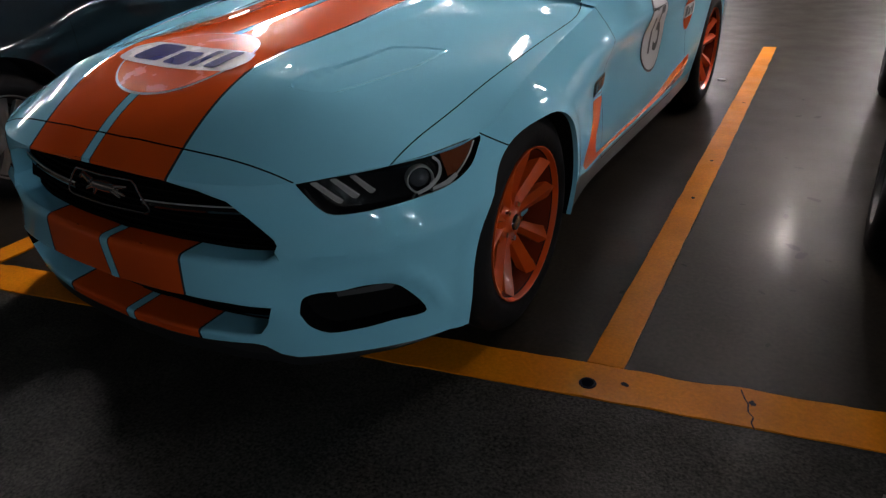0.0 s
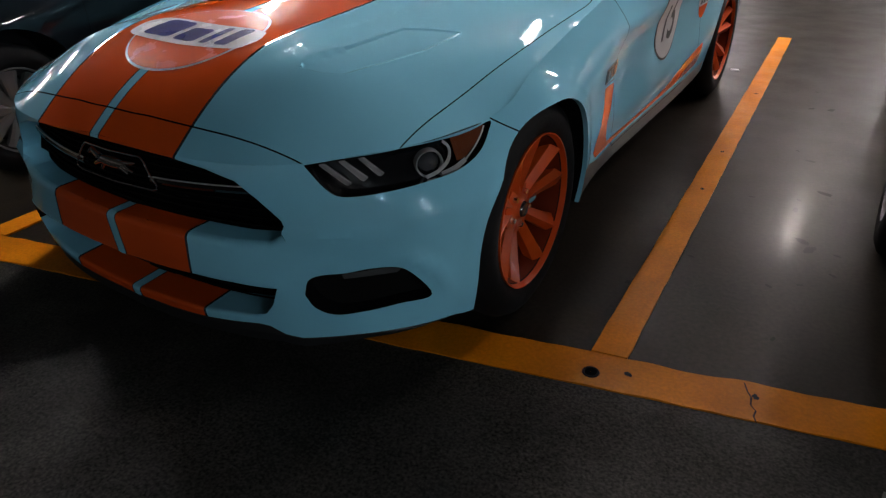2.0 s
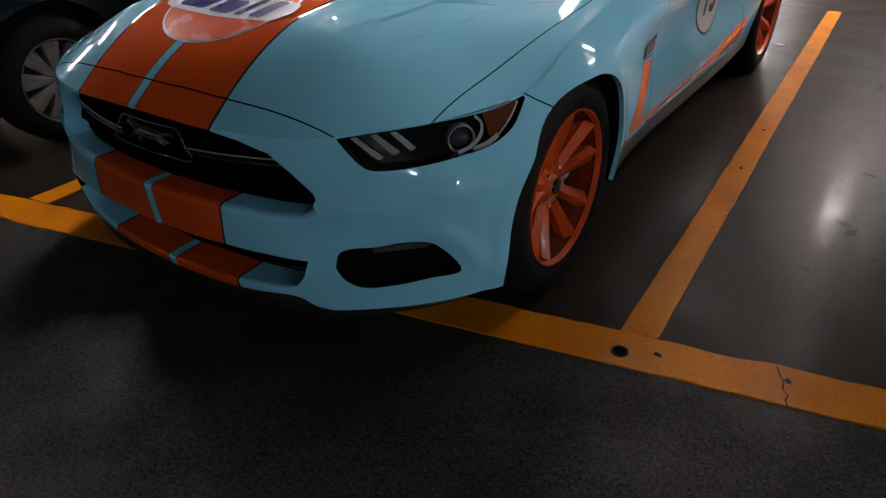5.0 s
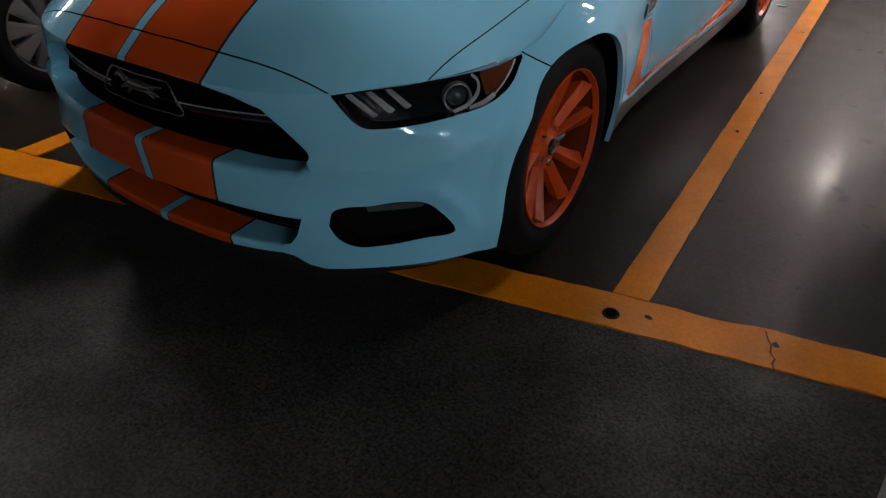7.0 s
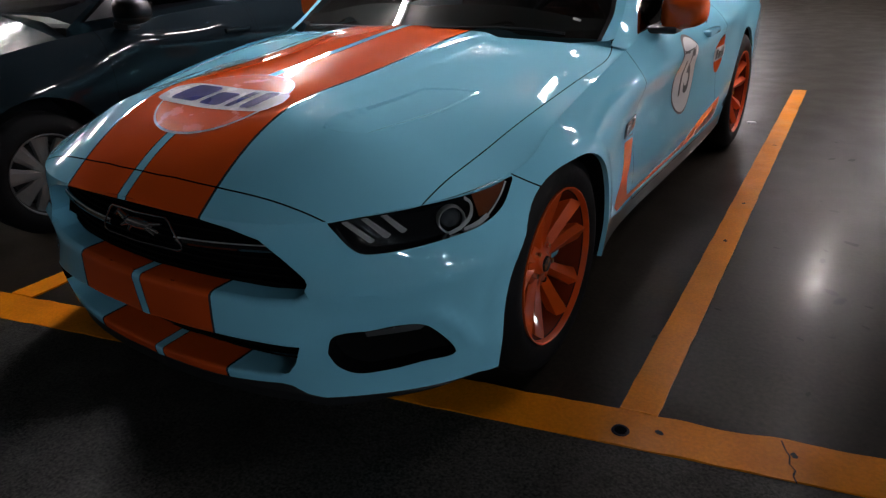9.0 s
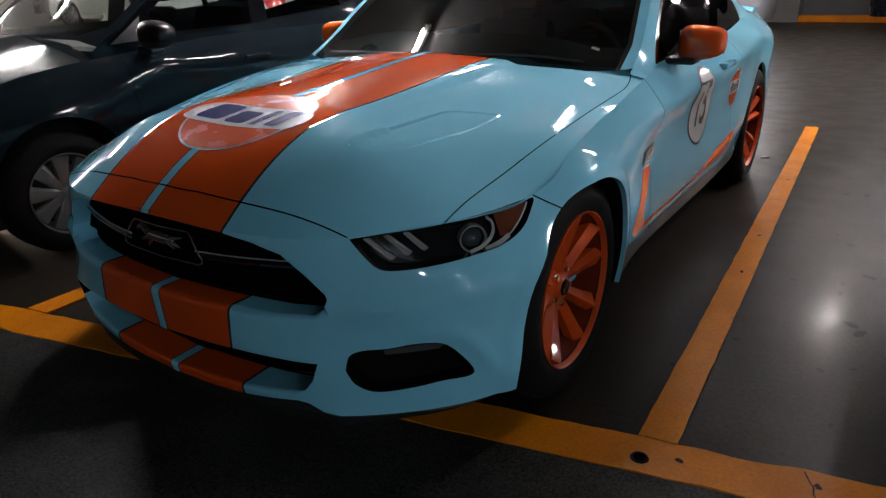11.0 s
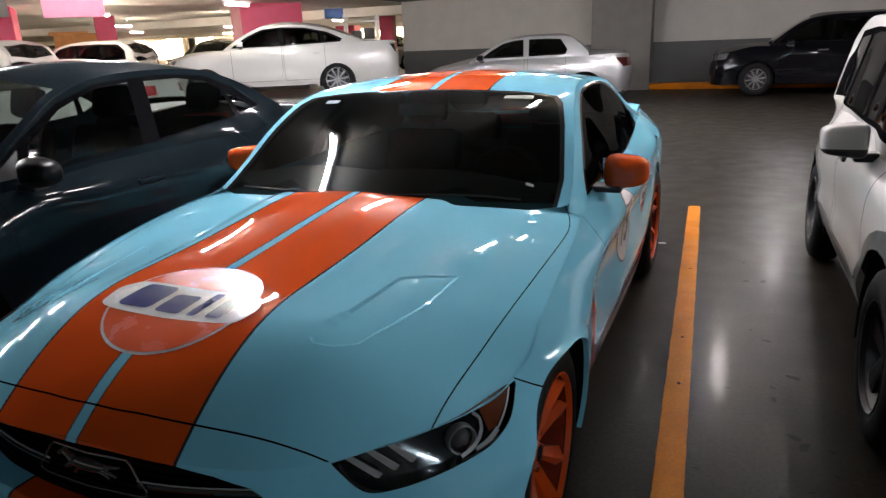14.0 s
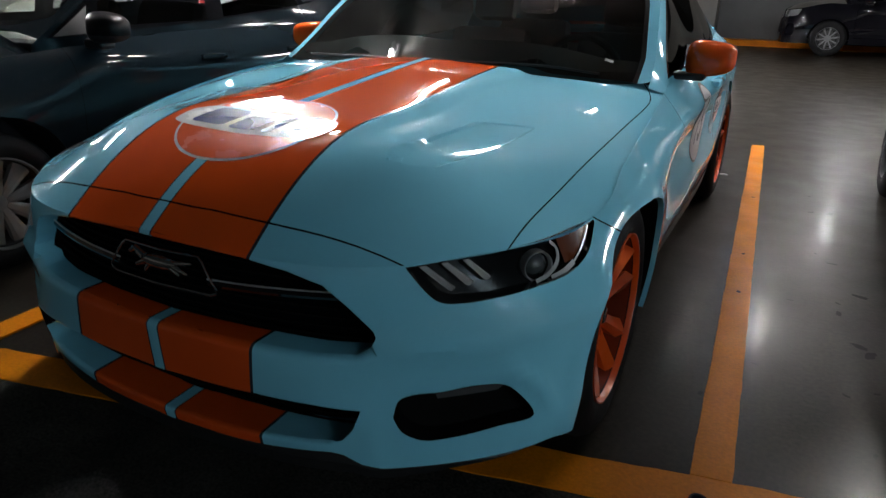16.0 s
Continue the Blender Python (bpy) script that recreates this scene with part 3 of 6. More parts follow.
# ---- the sports coupe ----
def wheel(parent, at, tyre_r, rim_r, width, style, rim_mat, side, name="wheel", spokes=5, wide=1.0):
    """A wheel with its tyre, rim, spokes, hub and brake disc; its outer face looks along +x times side."""
    w = new(name)
    w.parent = parent
    w.matrix_basis = Matrix.Translation(at) @ Matrix.Diagonal((side, 1, 1, 1))
    h = width / 2
    r0 = rim_r
    part("tyre", lathe(bmesh.new(), [(r0 - 0.01, h - 0.025), (r0 + 0.012, h - 0.006), (r0 + 0.04, h), (tyre_r - 0.045, h - 0.004), (tyre_r - 0.014, h - 0.02), (tyre_r, h - 0.045), (tyre_r, h * 0.35), (tyre_r - 0.006, h * 0.33), (tyre_r - 0.006, h * 0.27), (tyre_r, h * 0.25),
                                     (tyre_r, -h * 0.25), (tyre_r - 0.006, -h * 0.27), (tyre_r - 0.006, -h * 0.33), (tyre_r, -h * 0.35), (tyre_r, -h + 0.045), (tyre_r - 0.045, -h), (r0, -h + 0.02), (r0 - 0.02, -h + 0.03)], 64), M["rubber"], w, smooth=True)
    part("rim", lathe(bmesh.new(), [(r0 - 0.004, h - 0.022), (r0 + 0.003, h - 0.012), (r0 + 0.003, h - 0.005), (r0 - 0.001, h - 0.005), (r0 - 0.004, h - 0.012), (r0 - 0.007, h - 0.022)], 64), rim_mat, w, smooth=True)
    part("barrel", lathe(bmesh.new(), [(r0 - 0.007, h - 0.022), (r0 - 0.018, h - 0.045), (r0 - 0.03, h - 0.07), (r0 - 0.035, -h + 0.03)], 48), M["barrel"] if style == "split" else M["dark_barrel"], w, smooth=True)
    part("brake_disc", lathe(bmesh.new(), [(0.05, -0.02), (r0 * 0.72, -0.02), (r0 * 0.72, 0.0), (0.05, 0.0)], 40), M["dark_metal"], w, smooth=False)
    part("backing", lathe(bmesh.new(), [(0.001, -h * 0.55), (r0 - 0.03, -h * 0.55)], 32), M["cabin"], w)
    face = h - 0.045
    if style == "split":
        part("hub", lathe(bmesh.new(), [(0.001, face - 0.004), (0.028, face - 0.004), (0.034, face - 0.012), (0.05, face - 0.016), (0.082, face - 0.022), (0.09, face - 0.06)], 40), rim_mat, w, smooth=True)
        part("hub_cap", lathe(bmesh.new(), [(0.001, face + 0.004), (0.022, face + 0.003), (0.027, face - 0.006)], 28), M["gloss_black"], w, smooth=True)
        for k in range(5):
            a = 2 * math.pi * (k + 0.32) / 5
            nut = bmesh.new()
            lathe(nut, [(0.001, face - 0.006), (0.009, face - 0.006), (0.010, face - 0.025)], 6, m=Matrix.Translation((0, 0.056 * math.cos(a + 0.62), 0.056 * math.sin(a + 0.62))))
            part("lug_nut", nut, M["chrome"], w)
            for sgn in (-1, 1):
                bm = bmesh.new()
                rows = []
                for r, off, wd, dep in ((0.040, 0.014, 0.015, -0.018), (0.085, 0.025, 0.020, -0.008), (0.15, 0.043, 0.024, 0.008), (r0 - 0.030, 0.060, 0.030, 0.024), (r0 - 0.004, 0.066, 0.035, 0.030)):
                    top, low = face + dep, face + dep - 0.045
                    c, s = math.cos(a), math.sin(a)
                    ring = []
                    for x, t in ((low, off - wd), (top - 0.022, off - wd), (top, off - wd * 0.35), (top - 0.016, off + wd), (low, off + wd)):
                        t *= sgn
                        ring.append(bm.verts.new((x, r * c - t * s, r * s + t * c)))
                    rows.append(ring)
                for p, q in zip(rows, rows[1:]):
                    for i in range(5):
                        j = (i + 1) % 5
                        bm.faces.new((p[i], p[j], q[j], q[i]))
                bm.faces.new(rows[0])
                bm.faces.new(rows[-1])
                part("spoke", bm, rim_mat, w)
    else:
        n = spokes
        part("hub", lathe(bmesh.new(), [(0.001, face), (0.035, face - 0.002), (0.05, face - 0.012), (0.06, face - 0.05)], 32), rim_mat, w, smooth=True)
        for k in range(n):
            a = 2 * math.pi * (k + 0.25) / n
            bm = bmesh.new()
            wd = math.pi * r0 / n * 0.36 * wide
            rows = []
            for r, ww, dep in ((0.03, min(wd * 0.8, 0.028 / wide), 0.0), (r0 * 0.55, wd * 0.75, 0.006), (r0 - 0.01, wd * 1.2, 0.010)):
                c, s = math.cos(a), math.sin(a)
                rows.append([bm.verts.new((x, r * c - t * s, r * s + t * c)) for x, t in ((face + dep - 0.03, -ww), (face + dep - 0.004, -ww), (face + dep, -ww * 0.5), (face + dep, ww * 0.5), (face + dep - 0.004, ww), (face + dep - 0.03, ww))])
            for p, q in zip(rows, rows[1:]):
                for i in range(6):
                    bm.faces.new((p[i], p[(i + 1) % 6], q[(i + 1) % 6], q[i]))
            bm.faces.new(rows[0])
            bm.faces.new(rows[-1])
            part("spoke", bm, rim_mat, w)
    return w


def seat(parent, x, y, z, mat):
    s = new("seat")
    s.parent = parent
    s.matrix_basis = Matrix.Translation((x, y, z))
    part("cushion", boxed((-0.24, -0.28, 0), (0.24, 0.26, 0.16), 0.05), mat, s, smooth=True)
    part("backrest", boxed((-0.24, -0.07, 0), (0.24, 0.07, 0.62), 0.06, pose(0, 0.26, 0.08, -20)), mat, s, smooth=True)
    part("headrest", boxed((-0.13, -0.05, 0), (0.13, 0.05, 0.19), 0.045, pose(0, 0.49, 0.70, -14)), mat, s, smooth=True)
    return s


def out_xy(c):
    """Away from the car's middle, level."""
    return np.c_[np.sign(c[:, 0]) * np.minimum(np.abs(c[:, 0]), 1), np.where(c[:, 1] < 0.2, c[:, 1] - 0.2, np.where(c[:, 1] > 3, c[:, 1] - 3, 0)), np.zeros(len(c))]


def up(c):
    return np.tile((0.0, 0.0, 1.0), (len(c), 1))


belt = Belt(COUPE_PLAN, COUPE_FRONT + COUPE_SIDE + COUPE_REAR, COUPE_TOP)
COWL = [(0, 0.578), (0.26, 0.612), (0.38, 0.69), (0.40, 0.692), (0.455, 0.660), (0.60, 0.715), (0.752, 0.80)]
RAIL = [(0.79, 0.70, 0.885), (0.775, 0.85, 0.965), (0.735, 1.05, 1.115), (0.69, 1.25, 1.225), (0.65, 1.5, 1.28), (0.638, 1.9, 1.288), (0.645, 2.3, 1.248), (0.66, 2.7, 1.14), (0.685, 3.05, 1.018), (0.71, 3.3, 0.958)]
coupe_shell = Shell(belt, [(-0.70, 0.7225), (-0.586, 0.790), (-0.43, 0.836), (-0.13, 0.882), (0.25, 0.918), (0.567, 0.944)],
                    [(0.14, -0.695, 0.7205), (0.14, -0.586, 0.786), (0.28, -0.672, 0.717), (0.43, -0.43, 0.823), (0.30, -0.2, 0.868), (0.594, 0.091, 0.838), (0.38, 0.66, 0.925), (0.72, 0.74, 0.895), (0.66, -0.35, 0.745), (0.70, 0.35, 0.868)],
                    COWL, RAIL, [(0.50, 0.915), (0.70, 1.009), (1.0, 1.153), (1.324, 1.271), (1.5, 1.31), (1.75, 1.336), (2.1, 1.325), (2.6, 1.235), (3.0, 1.09), (3.3, 0.985)],
                    [(3.3, 0.985), (3.5, 0.968), (3.75, 0.955)], 3.94, [(0.5, 0.66, 0.935), (0.63, 1.25, 1.235), (0.3, 1.31, 1.263)])


belt.creases = [(spline([(0.55, 0.488), (0.66, 0.484), (0.78, 0.488), (0.92, 0.508), (1.10, 0.55), (1.2, 0.60)], 60), 0.012, 0.024),
                (spline([(0.56, 0.375), (0.66, 0.400), (0.78, 0.412), (0.87, 0.408), (0.93, 0.365), (0.98, 0.300), (1.02, 0.250)], 60), 0.014, 0.022),
                (spline([(belt.s_at(0.35), 0.745), (belt.s_at(0.7), 0.772), (belt.s_at(1.5), 0.80), (belt.s_at(2.45), 0.83)], 60), 0.008, 0.026)]
FRONT_ARCH = [(1.045, 0.205), (1.052, 0.30), (1.062, 0.40), (1.085, 0.49), (1.135, 0.565), (1.205, 0.625), (1.29, 0.665), (1.40, 0.685), (1.50, 0.68), (1.60, 0.635), (1.68, 0.56), (1.735, 0.46), (1.765, 0.35), (1.765, 0.235)]
belt.flares = [(spline(FRONT_ARCH, 60), 0.008, 0.040)]
belt.scoops = [(belt.creases[2][0], 0.36, 0.027, [belt.s_at(v) for v in (0.36, 0.80, 1.85, 2.42)])]
BAR_EDGE = np.array([(-0.02, 0.453), (0.0, 0.453), (0.287, 0.456), (0.425, 0.453), (0.525, 0.458), (0.552, 0.475)])
LIP_EDGE = np.array([(-0.02, 0.208), (0.0, 0.208), (0.14, 0.212), (0.28, 0.222), (0.40, 0.232), (0.46, 0.240)])
belt.rounds = [(BAR_EDGE, True, 0.018), (LIP_EDGE, True, 0.012)]
coupe_shell.dome = (0.335, 0.065, 0.010)
VENT_DEPTH = 0.004
def soft_corners(pts, r=0.10, n=5):
    p = np.array(pts, float)
    out = []
    for i in range(len(p)):
        a, b, c = p[i - 1], p[i], p[(i + 1) % len(p)]
        for t in np.linspace(0, 1, n):
            out.append((1 - t) ** 2 * (b + (a - b) * r) + 2 * t * (1 - t) * b + t * t * (b + (c - b) * r))
    return np.array(out)


VENT = soft_corners([(0.425, -0.432), (0.475, -0.412), (0.520, -0.365), (0.553, -0.236), (0.587, -0.093), (0.606, 0.080), (0.534, 0.037), (0.470, -0.022), (0.447, -0.25)])


def belt_yz(y, z):
    return (belt.s_at(y), z)


def build_coupe():
    car = thing("sports_coupe", "sky-blue two-door coupe with orange racing stripes parked in a marked bay", "car", at=Matrix.Identity(4))
    sh = coupe_shell
    L = belt.length
    # belt outline, with the wheel arches and the ragged lower edge of the bumper
    ra = belt.s_at(2.72)
    front_arch = FRONT_ARCH
    rear_arch = [(ra + 0.37 * math.cos(radians(a)), 0.345 + 0.375 * math.sin(radians(a))) for a in range(198, -20, -9)]
    bottom = [(0, 0.178), (0.15, 0.182), (0.30, 0.194), (0.46, 0.212), (0.49, 0.208), (0.53, 0.183), (0.575, 0.174), (0.683, 0.184), (0.838, 0.198), (0.976, 0.205)]
    top = [(float(s), float(belt.top(s))) for s in np.linspace(L, 0, 260)]
    outer = bottom + [tuple(p) for p in spline(front_arch, 40)] + [(2.2, 0.225), (3.0, 0.222), (3.62, 0.225)] + rear_arch + [(ra + 0.45, 0.24), (L - 0.9, 0.26), (L, 0.30)] + top
    grille = [(-0.02, 0.664), (0.145, 0.661), (0.267, 0.655), (0.376, 0.640), (0.454, 0.618), (0.505, 0.575), (0.560, 0.520), (0.566, 0.505), (0.552, 0.475), (0.525, 0.458), (0.425, 0.453), (0.287, 0.456), (0.0, 0.453), (-0.02, 0.453)]
    head = [tuple(p) for p in spline([(0.628, 0.655), (0.732, 0.664), (0.851, 0.670), (0.956, 0.676), (1.078, 0.684), (1.188, 0.689)], 24)] + \
           [tuple(p) for p in spline([(1.185, 0.682), (1.118, 0.640), (1.065, 0.620), (1.014, 0.607), (0.924, 0.596), (0.838, 0.586), (0.755, 0.578), (0.708, 0.579), (0.683, 0.591), (0.630, 0.650)], 30)]
    fog = [tuple(p) for p in spline([(0.602, 0.324), (0.613, 0.362), (0.640, 0.374), (0.708, 0.377), (0.776, 0.388), (0.838, 0.386), (0.868, 0.368), (0.922, 0.290), (0.838, 0.278), (0.747, 0.262), (0.665, 0.257), (0.621, 0.282), (0.603, 0.318)], 48)]
    low = [(-0.02, 0.327), (0.14, 0.332), (0.287, 0.343), (0.415, 0.345), (0.535, 0.342), (0.515, 0.285), (0.490, 0.252), (0.46, 0.240), (0.40, 0.232), (0.28, 0.222), (0.14, 0.212), (0.0, 0.208), (-0.02, 0.208)]
    bumper_seam = ribbon([(1.19, 0.694), (1.225, 0.668), (1.27, 0.640), (1.30, 0.60)], 0.0022)
    door_line = ribbon([(belt.s_at(0.70), 0.895), (belt.s_at(0.69), 0.75), (belt.s_at(0.67), 0.5), (belt.s_at(0.665), 0.36), (belt.s_at(0.75), 0.305), (belt.s_at(1.2), 0.30), (belt.s_at(1.8), 0.30), (belt.s_at(1.92), 0.42), (belt.s_at(1.97), 0.7), (belt.s_at(1.97), 0.93)], 0.0022)
    door = [(belt.s_at(0.70), 0.98), (belt.s_at(0.69), 0.75), (belt.s_at(0.67), 0.5), (belt.s_at(0.665), 0.36), (belt.s_at(0.75), 0.305), (belt.s_at(1.2), 0.30), (belt.s_at(1.8), 0.30), (belt.s_at(1.92), 0.42), (belt.s_at(1.97), 0.7), (belt.s_at(1.97), 0.98)]
    bumper = [(-0.1, 0.0), (1.30, 0.0), (1.30, 0.60), (1.27, 0.640), (1.225, 0.668), (1.19, 0.694), (1.188, 0.8), (-0.1, 0.8)]
    rear_part = [(belt.s_at(1.97), 0.0), (L + 0.1, 0.0), (L + 0.1, 1.2), (belt.s_at(1.97), 1.2)]
    tail = [(L - 0.62, 0.78), (L - 0.18, 0.80), (L - 0.18, 0.90), (L - 0.64, 0.89)]
    sill = [(1.70, 0.1), (3.75, 0.1), (3.75, 0.30), (2.6, 0.315), (1.98, 0.325), (1.80, 0.36), (1.70, 0.36)]
    regions = [("bumper", bumper), ("quarter", rear_part), ("door", door), ("sill", sill), ("gap_a", door_line), ("gap_b", bumper_seam), ("grille", grille), ("low", low), ("fog", fog), ("head", head), ("tail", tail)]
    for line, below, radius in belt.rounds:
        # rows of edges along the rolled rims
        for k in (1.0, 0.6, 0.3, 0.1):
            e = np.array([q for q in line if q[0] >= 0])
            regions.insert(1, ("bumper", np.vstack([e, (e - np.array((0, radius * k * (1 if below else -1))))[::-1]])))
    p = patch(outer, regions, belt.lift, 0.02)
    def out_front(c):
        v = out_xy(c)
        v[:, 2] = np.where((c[:, 1] < -0.5) & ((np.abs(c[:, 2] - 0.452) < 0.022) | (c[:, 2] < 0.24)), 0.8, 0.0)
        return v
    p = {k: outward(v, out_front if k == "bumper" else out_xy) for k, v in p.items()}
    # flanges round the openings
    def loop3(poly, res=0.02):
        return belt.lift(dense(poly, res))
    def lip(poly, depth):
        l = loop3(poly)
        return flange(l, (0, depth, 0))
    grille_lip = flange(belt.lift(dense([(max(a, 0), b) for a, b in grille[1:-1]], 0.02, False)), np.array((0, 0.06, 0)), False)
    low_lip = flange(belt.lift(dense([(max(a, 0), b) for a, b in low[0:6]], 0.02, False)), np.array((0, 0.07, 0)), False)
    shelf = flange(belt.lift(dense([(max(a, 0), b) for a, b in low[5:-1]], 0.02, False)), np.array((0, 0.105, 0.004)), False)
    fog_l = loop3(fog)
    fog_lip = flange(fog_l, (-0.02, 0.055, 0.0))
    arch_l = belt.lift(dense(spline(front_arch, 40), 0.02, False))
    arch_lip = flange(arch_l, (-0.016, 0, 0), False)
    arch_trim = flange(arch_l - np.array((0.016, 0, 0)), (-0.06, 0, 0), False)
    rarch_l = belt.lift(dense(rear_arch, 0.02, False))
    rarch_lip = flange(rarch_l, (-0.016, 0, 0), False)
    rarch_trim = flange(rarch_l - np.array((0.016, 0, 0)), (-0.06, 0, 0), False)
    skin("front_bumper", both(merged(p["bumper"], grille_lip, shelf)), M["stripes"], car, "sky-blue front bumper with an orange centre band")
    for line, r in ((grille[1:7], 0.0030), (low[0:5], 0.0042)):
        pts = belt.lift(dense([(max(a, 0), b) for a, b in line], 0.02, False)) + np.array((0, r * 0.8, 0))
        order = np.argsort(pts[:, 0])
        pts = pts[order]
        part("rolled_edge", tube(bmesh.new(), np.vstack([pts[::-1] * np.array((-1, 1, 1)), pts[1:]]), r, 8), M["stripes"], car, smooth=True)
    liner = flange(belt.lift(dense([(max(a, 0), b) for a, b in grille[1:-1]], 0.02, False)) + np.array((0, 0.059, 0)), np.array((0, 0.035, 0)), False)
    skin("grille_liner", both(liner), M["matt_black"], car)
    skin("lower_intake_frame", both(low_lip), M["gloss_black"], car)
    for side in (1, -1):
        f = (lambda q: q) if side == 1 else mirrored
        for k, piece in enumerate(islands(p["rest"])):
            skin("fender_strip" if k else "front_fender", f(piece), M["blue"], car)
        skin("arch_lip", f(arch_lip), M["blue"], car)
        skin("arch_trim", f(arch_trim), M["matt_black"], car)
        skin("arch_lip", f(rarch_lip), M["blue"], car)
        skin("arch_trim", f(rarch_trim), M["matt_black"], car)
        skin("door", f(p["door"]), M["blue"], car)
        skin("quarter_panel", f(p["quarter"]), M["blue"], car)
        skin("side_skirt", f(p["sill"]), M["sill_grey"], car, "side skirt, its blue greyed for dust and the reflected floor")
        skin("panel_gap", f(p["gap_a"]), M["gap"], car)
        skin("panel_gap", f(p["gap_b"]), M["gap"], car)
        skin("tail_light", f(p["tail"]), M["red_lens"], car, "red tail light lens")
        build_headlight(car, head, f, side)
        skin("fog_surround", f(fog_lip), M["gloss_black"], car)
        skin("fog_recess", f(fog_back(fog)), M["matt_black"], car)
    build_grille(car, grille, low)
    # bonnet
    o = sh.bonnet_outline
    seam = [(-0.05, -0.700), (0.10, -0.697), (0.276, -0.680), (0.40, -0.662), (0.493, -0.648), (0.557, -0.639), (0.64, -0.63)]
    shut = [(0.752, -0.56), (0.752, -0.466), (0.755, -0.37), (0.762, -0.27), (0.775, -0.136), (0.79, 0.0), (0.81, 0.2), (0.826, 0.42), (0.826, 0.56), (0.80, 0.68), (0.76, 0.79), (0.75, 0.83)]
    shut = [tuple(q) for q in spline(shut, 40)]
    seam_s = [tuple(q) for q in spline(seam, 30)]
    nose = seam_s + [(0.75, -0.75), (0.75, -1.0), (-0.05, -1.0)]
    wing = shut + [(1.2, 0.83), (1.2, -0.9), (0.752, -0.9)]
    def lift_vented(p):
        q = sh.lift_bonnet(p)
        far = ((p[:, None, :] - VENT[None]) ** 2).sum(2).min(1) ** 0.5 > 0.003
        sunk = inside(p, np.array(VENT)) & far
        fade = 0.5 + np.clip((0.06 - p[:, 1]) / 0.40, 0, 1)
        q[:, 2] -= VENT_DEPTH * fade * sunk
        return q
    pb = patch(o, [("wing", wing), ("nose", nose), ("gap_a", ribbon(shut, 0.0018)), ("gap_b", ribbon(seam_s, 0.0019)), ("vent", ribbon(VENT, 0.0045))], lift_vented, 0.015)
    pb = {k: outward(v, up) for k, v in pb.items()}
    skin("bonnet", both(pb["rest"]), M["stripes"], car, "sky-blue bonnet with orange racing stripes")
    skin("nose_panel", both(pb["nose"]), M["stripes"], car)
    for f in (lambda q: q, mirrored):
        skin("fender_top", f(pb["wing"]), M["blue"], car)
        skin("panel_gap", f(pb["gap_a"]), M["gap"], car)
        skin("bonnet_vent", f(pb["vent"]), M["blue"], car, "pressed edge of a bonnet vent")
    skin("panel_gap", both(pb["gap_b"]), M["gap"], car)
    # greenhouse
    r = sh.rail
    roof_outer = np.vstack([[(0, 0.50)], [(0.60, 0.62)], [(0.77, 0.72)], r[4:, :2], [(0, r[-1, 1])]])
    screen = [(-0.05, 0.45), (0.60, 0.56), (0.735, 0.70), (0.725, 0.85), (0.672, 1.08), (0.632, 1.20), (0.60, 1.255), (0.45, 1.295), (0.25, 1.317), (-0.05, 1.324)]
    edge = [(-0.05, 0.40), (0.62, 0.50), (0.752, 0.66), (0.742, 0.85), (0.690, 1.08), (0.650, 1.22), (0.615, 1.275), (0.45, 1.315), (0.25, 1.337), (-0.05, 1.344)]
    back = [(-0.05, 2.45), (0.40, 2.47), (0.50, 2.55), (0.56, 2.9), (0.60, 3.2), (-0.05, 3.24)]
    pr = patch(roof_outer, [("edge", edge), ("screen", screen), ("back", back)], sh.lift_roof, 0.025)
    pr = {k: outward(v, up) for k, v in pr.items()}
    skin("roof", both(pr["rest"]), M["stripes"], car, "sky-blue roof with orange racing stripes")
    skin("windscreen_seal", both(pr["edge"]), M["gloss_black"], car)
    skin("windscreen", both(pr["screen"]), M["tint"], car, "tinted windscreen")
    skin("rear_window", both(pr["back"]), M["dark_tint"], car)
    side_o = sh.side_outline()
    glass_s = [tuple(q) for q in spline([(0.93, 0.905), (1.08, 1.035), (1.30, 1.175), (1.55, 1.242), (1.9, 1.254), (2.2, 1.222), (2.42, 1.15), (2.56, 1.03), (2.55, 0.957)], 40)] + [(2.2, 0.948), (1.6, 0.928), (1.2, 0.915)]
    ps = patch(side_o, [("seal", [(0.90, 0.90)] + [tuple(q) for q in spline([(0.90, 0.905), (1.06, 1.045), (1.29, 1.19), (1.55, 1.257), (1.9, 1.269), (2.22, 1.236), (2.44, 1.163), (2.585, 1.03), (2.57, 0.945)], 40)] + [(2.2, 0.938), (1.6, 0.918), (1.2, 0.905)]), ("glass", glass_s)], sh.lift_side, 0.025)
    ps = {k: outward(v, out_xy) for k, v in ps.items()}
    for f in (lambda q: q, mirrored):
        skin("pillar", f(ps["rest"]), M["blue"], car)
        skin("window_seal", f(ps["seal"]), M["gloss_black"], car)
        skin("side_window", f(ps["glass"]), M["dim_gloss_tint"], car, "dark tinted side window")
    pd = patch(sh.deck_outline(), [], sh.lift_deck, 0.03)
    skin("boot_lid", both(outward(pd["rest"], up)), M["stripes"], car)
    # rear lip spoiler
    bm = bmesh.new()
    rows = []
    for x in np.linspace(-0.66, 0.66, 27):
        y = 3.80 - 0.16 * (x / 0.66) ** 2
        z = 1.0 - 0.03 * abs(x / 0.66) ** 3
        rows.append([bm.verts.new((x, y + a, z + b)) for a, b in ((-0.13, -0.055), (-0.10, -0.01), (0.0, 0.012), (0.05, 0.012), (0.055, -0.005), (0.0, -0.02), (-0.02, -0.06))])
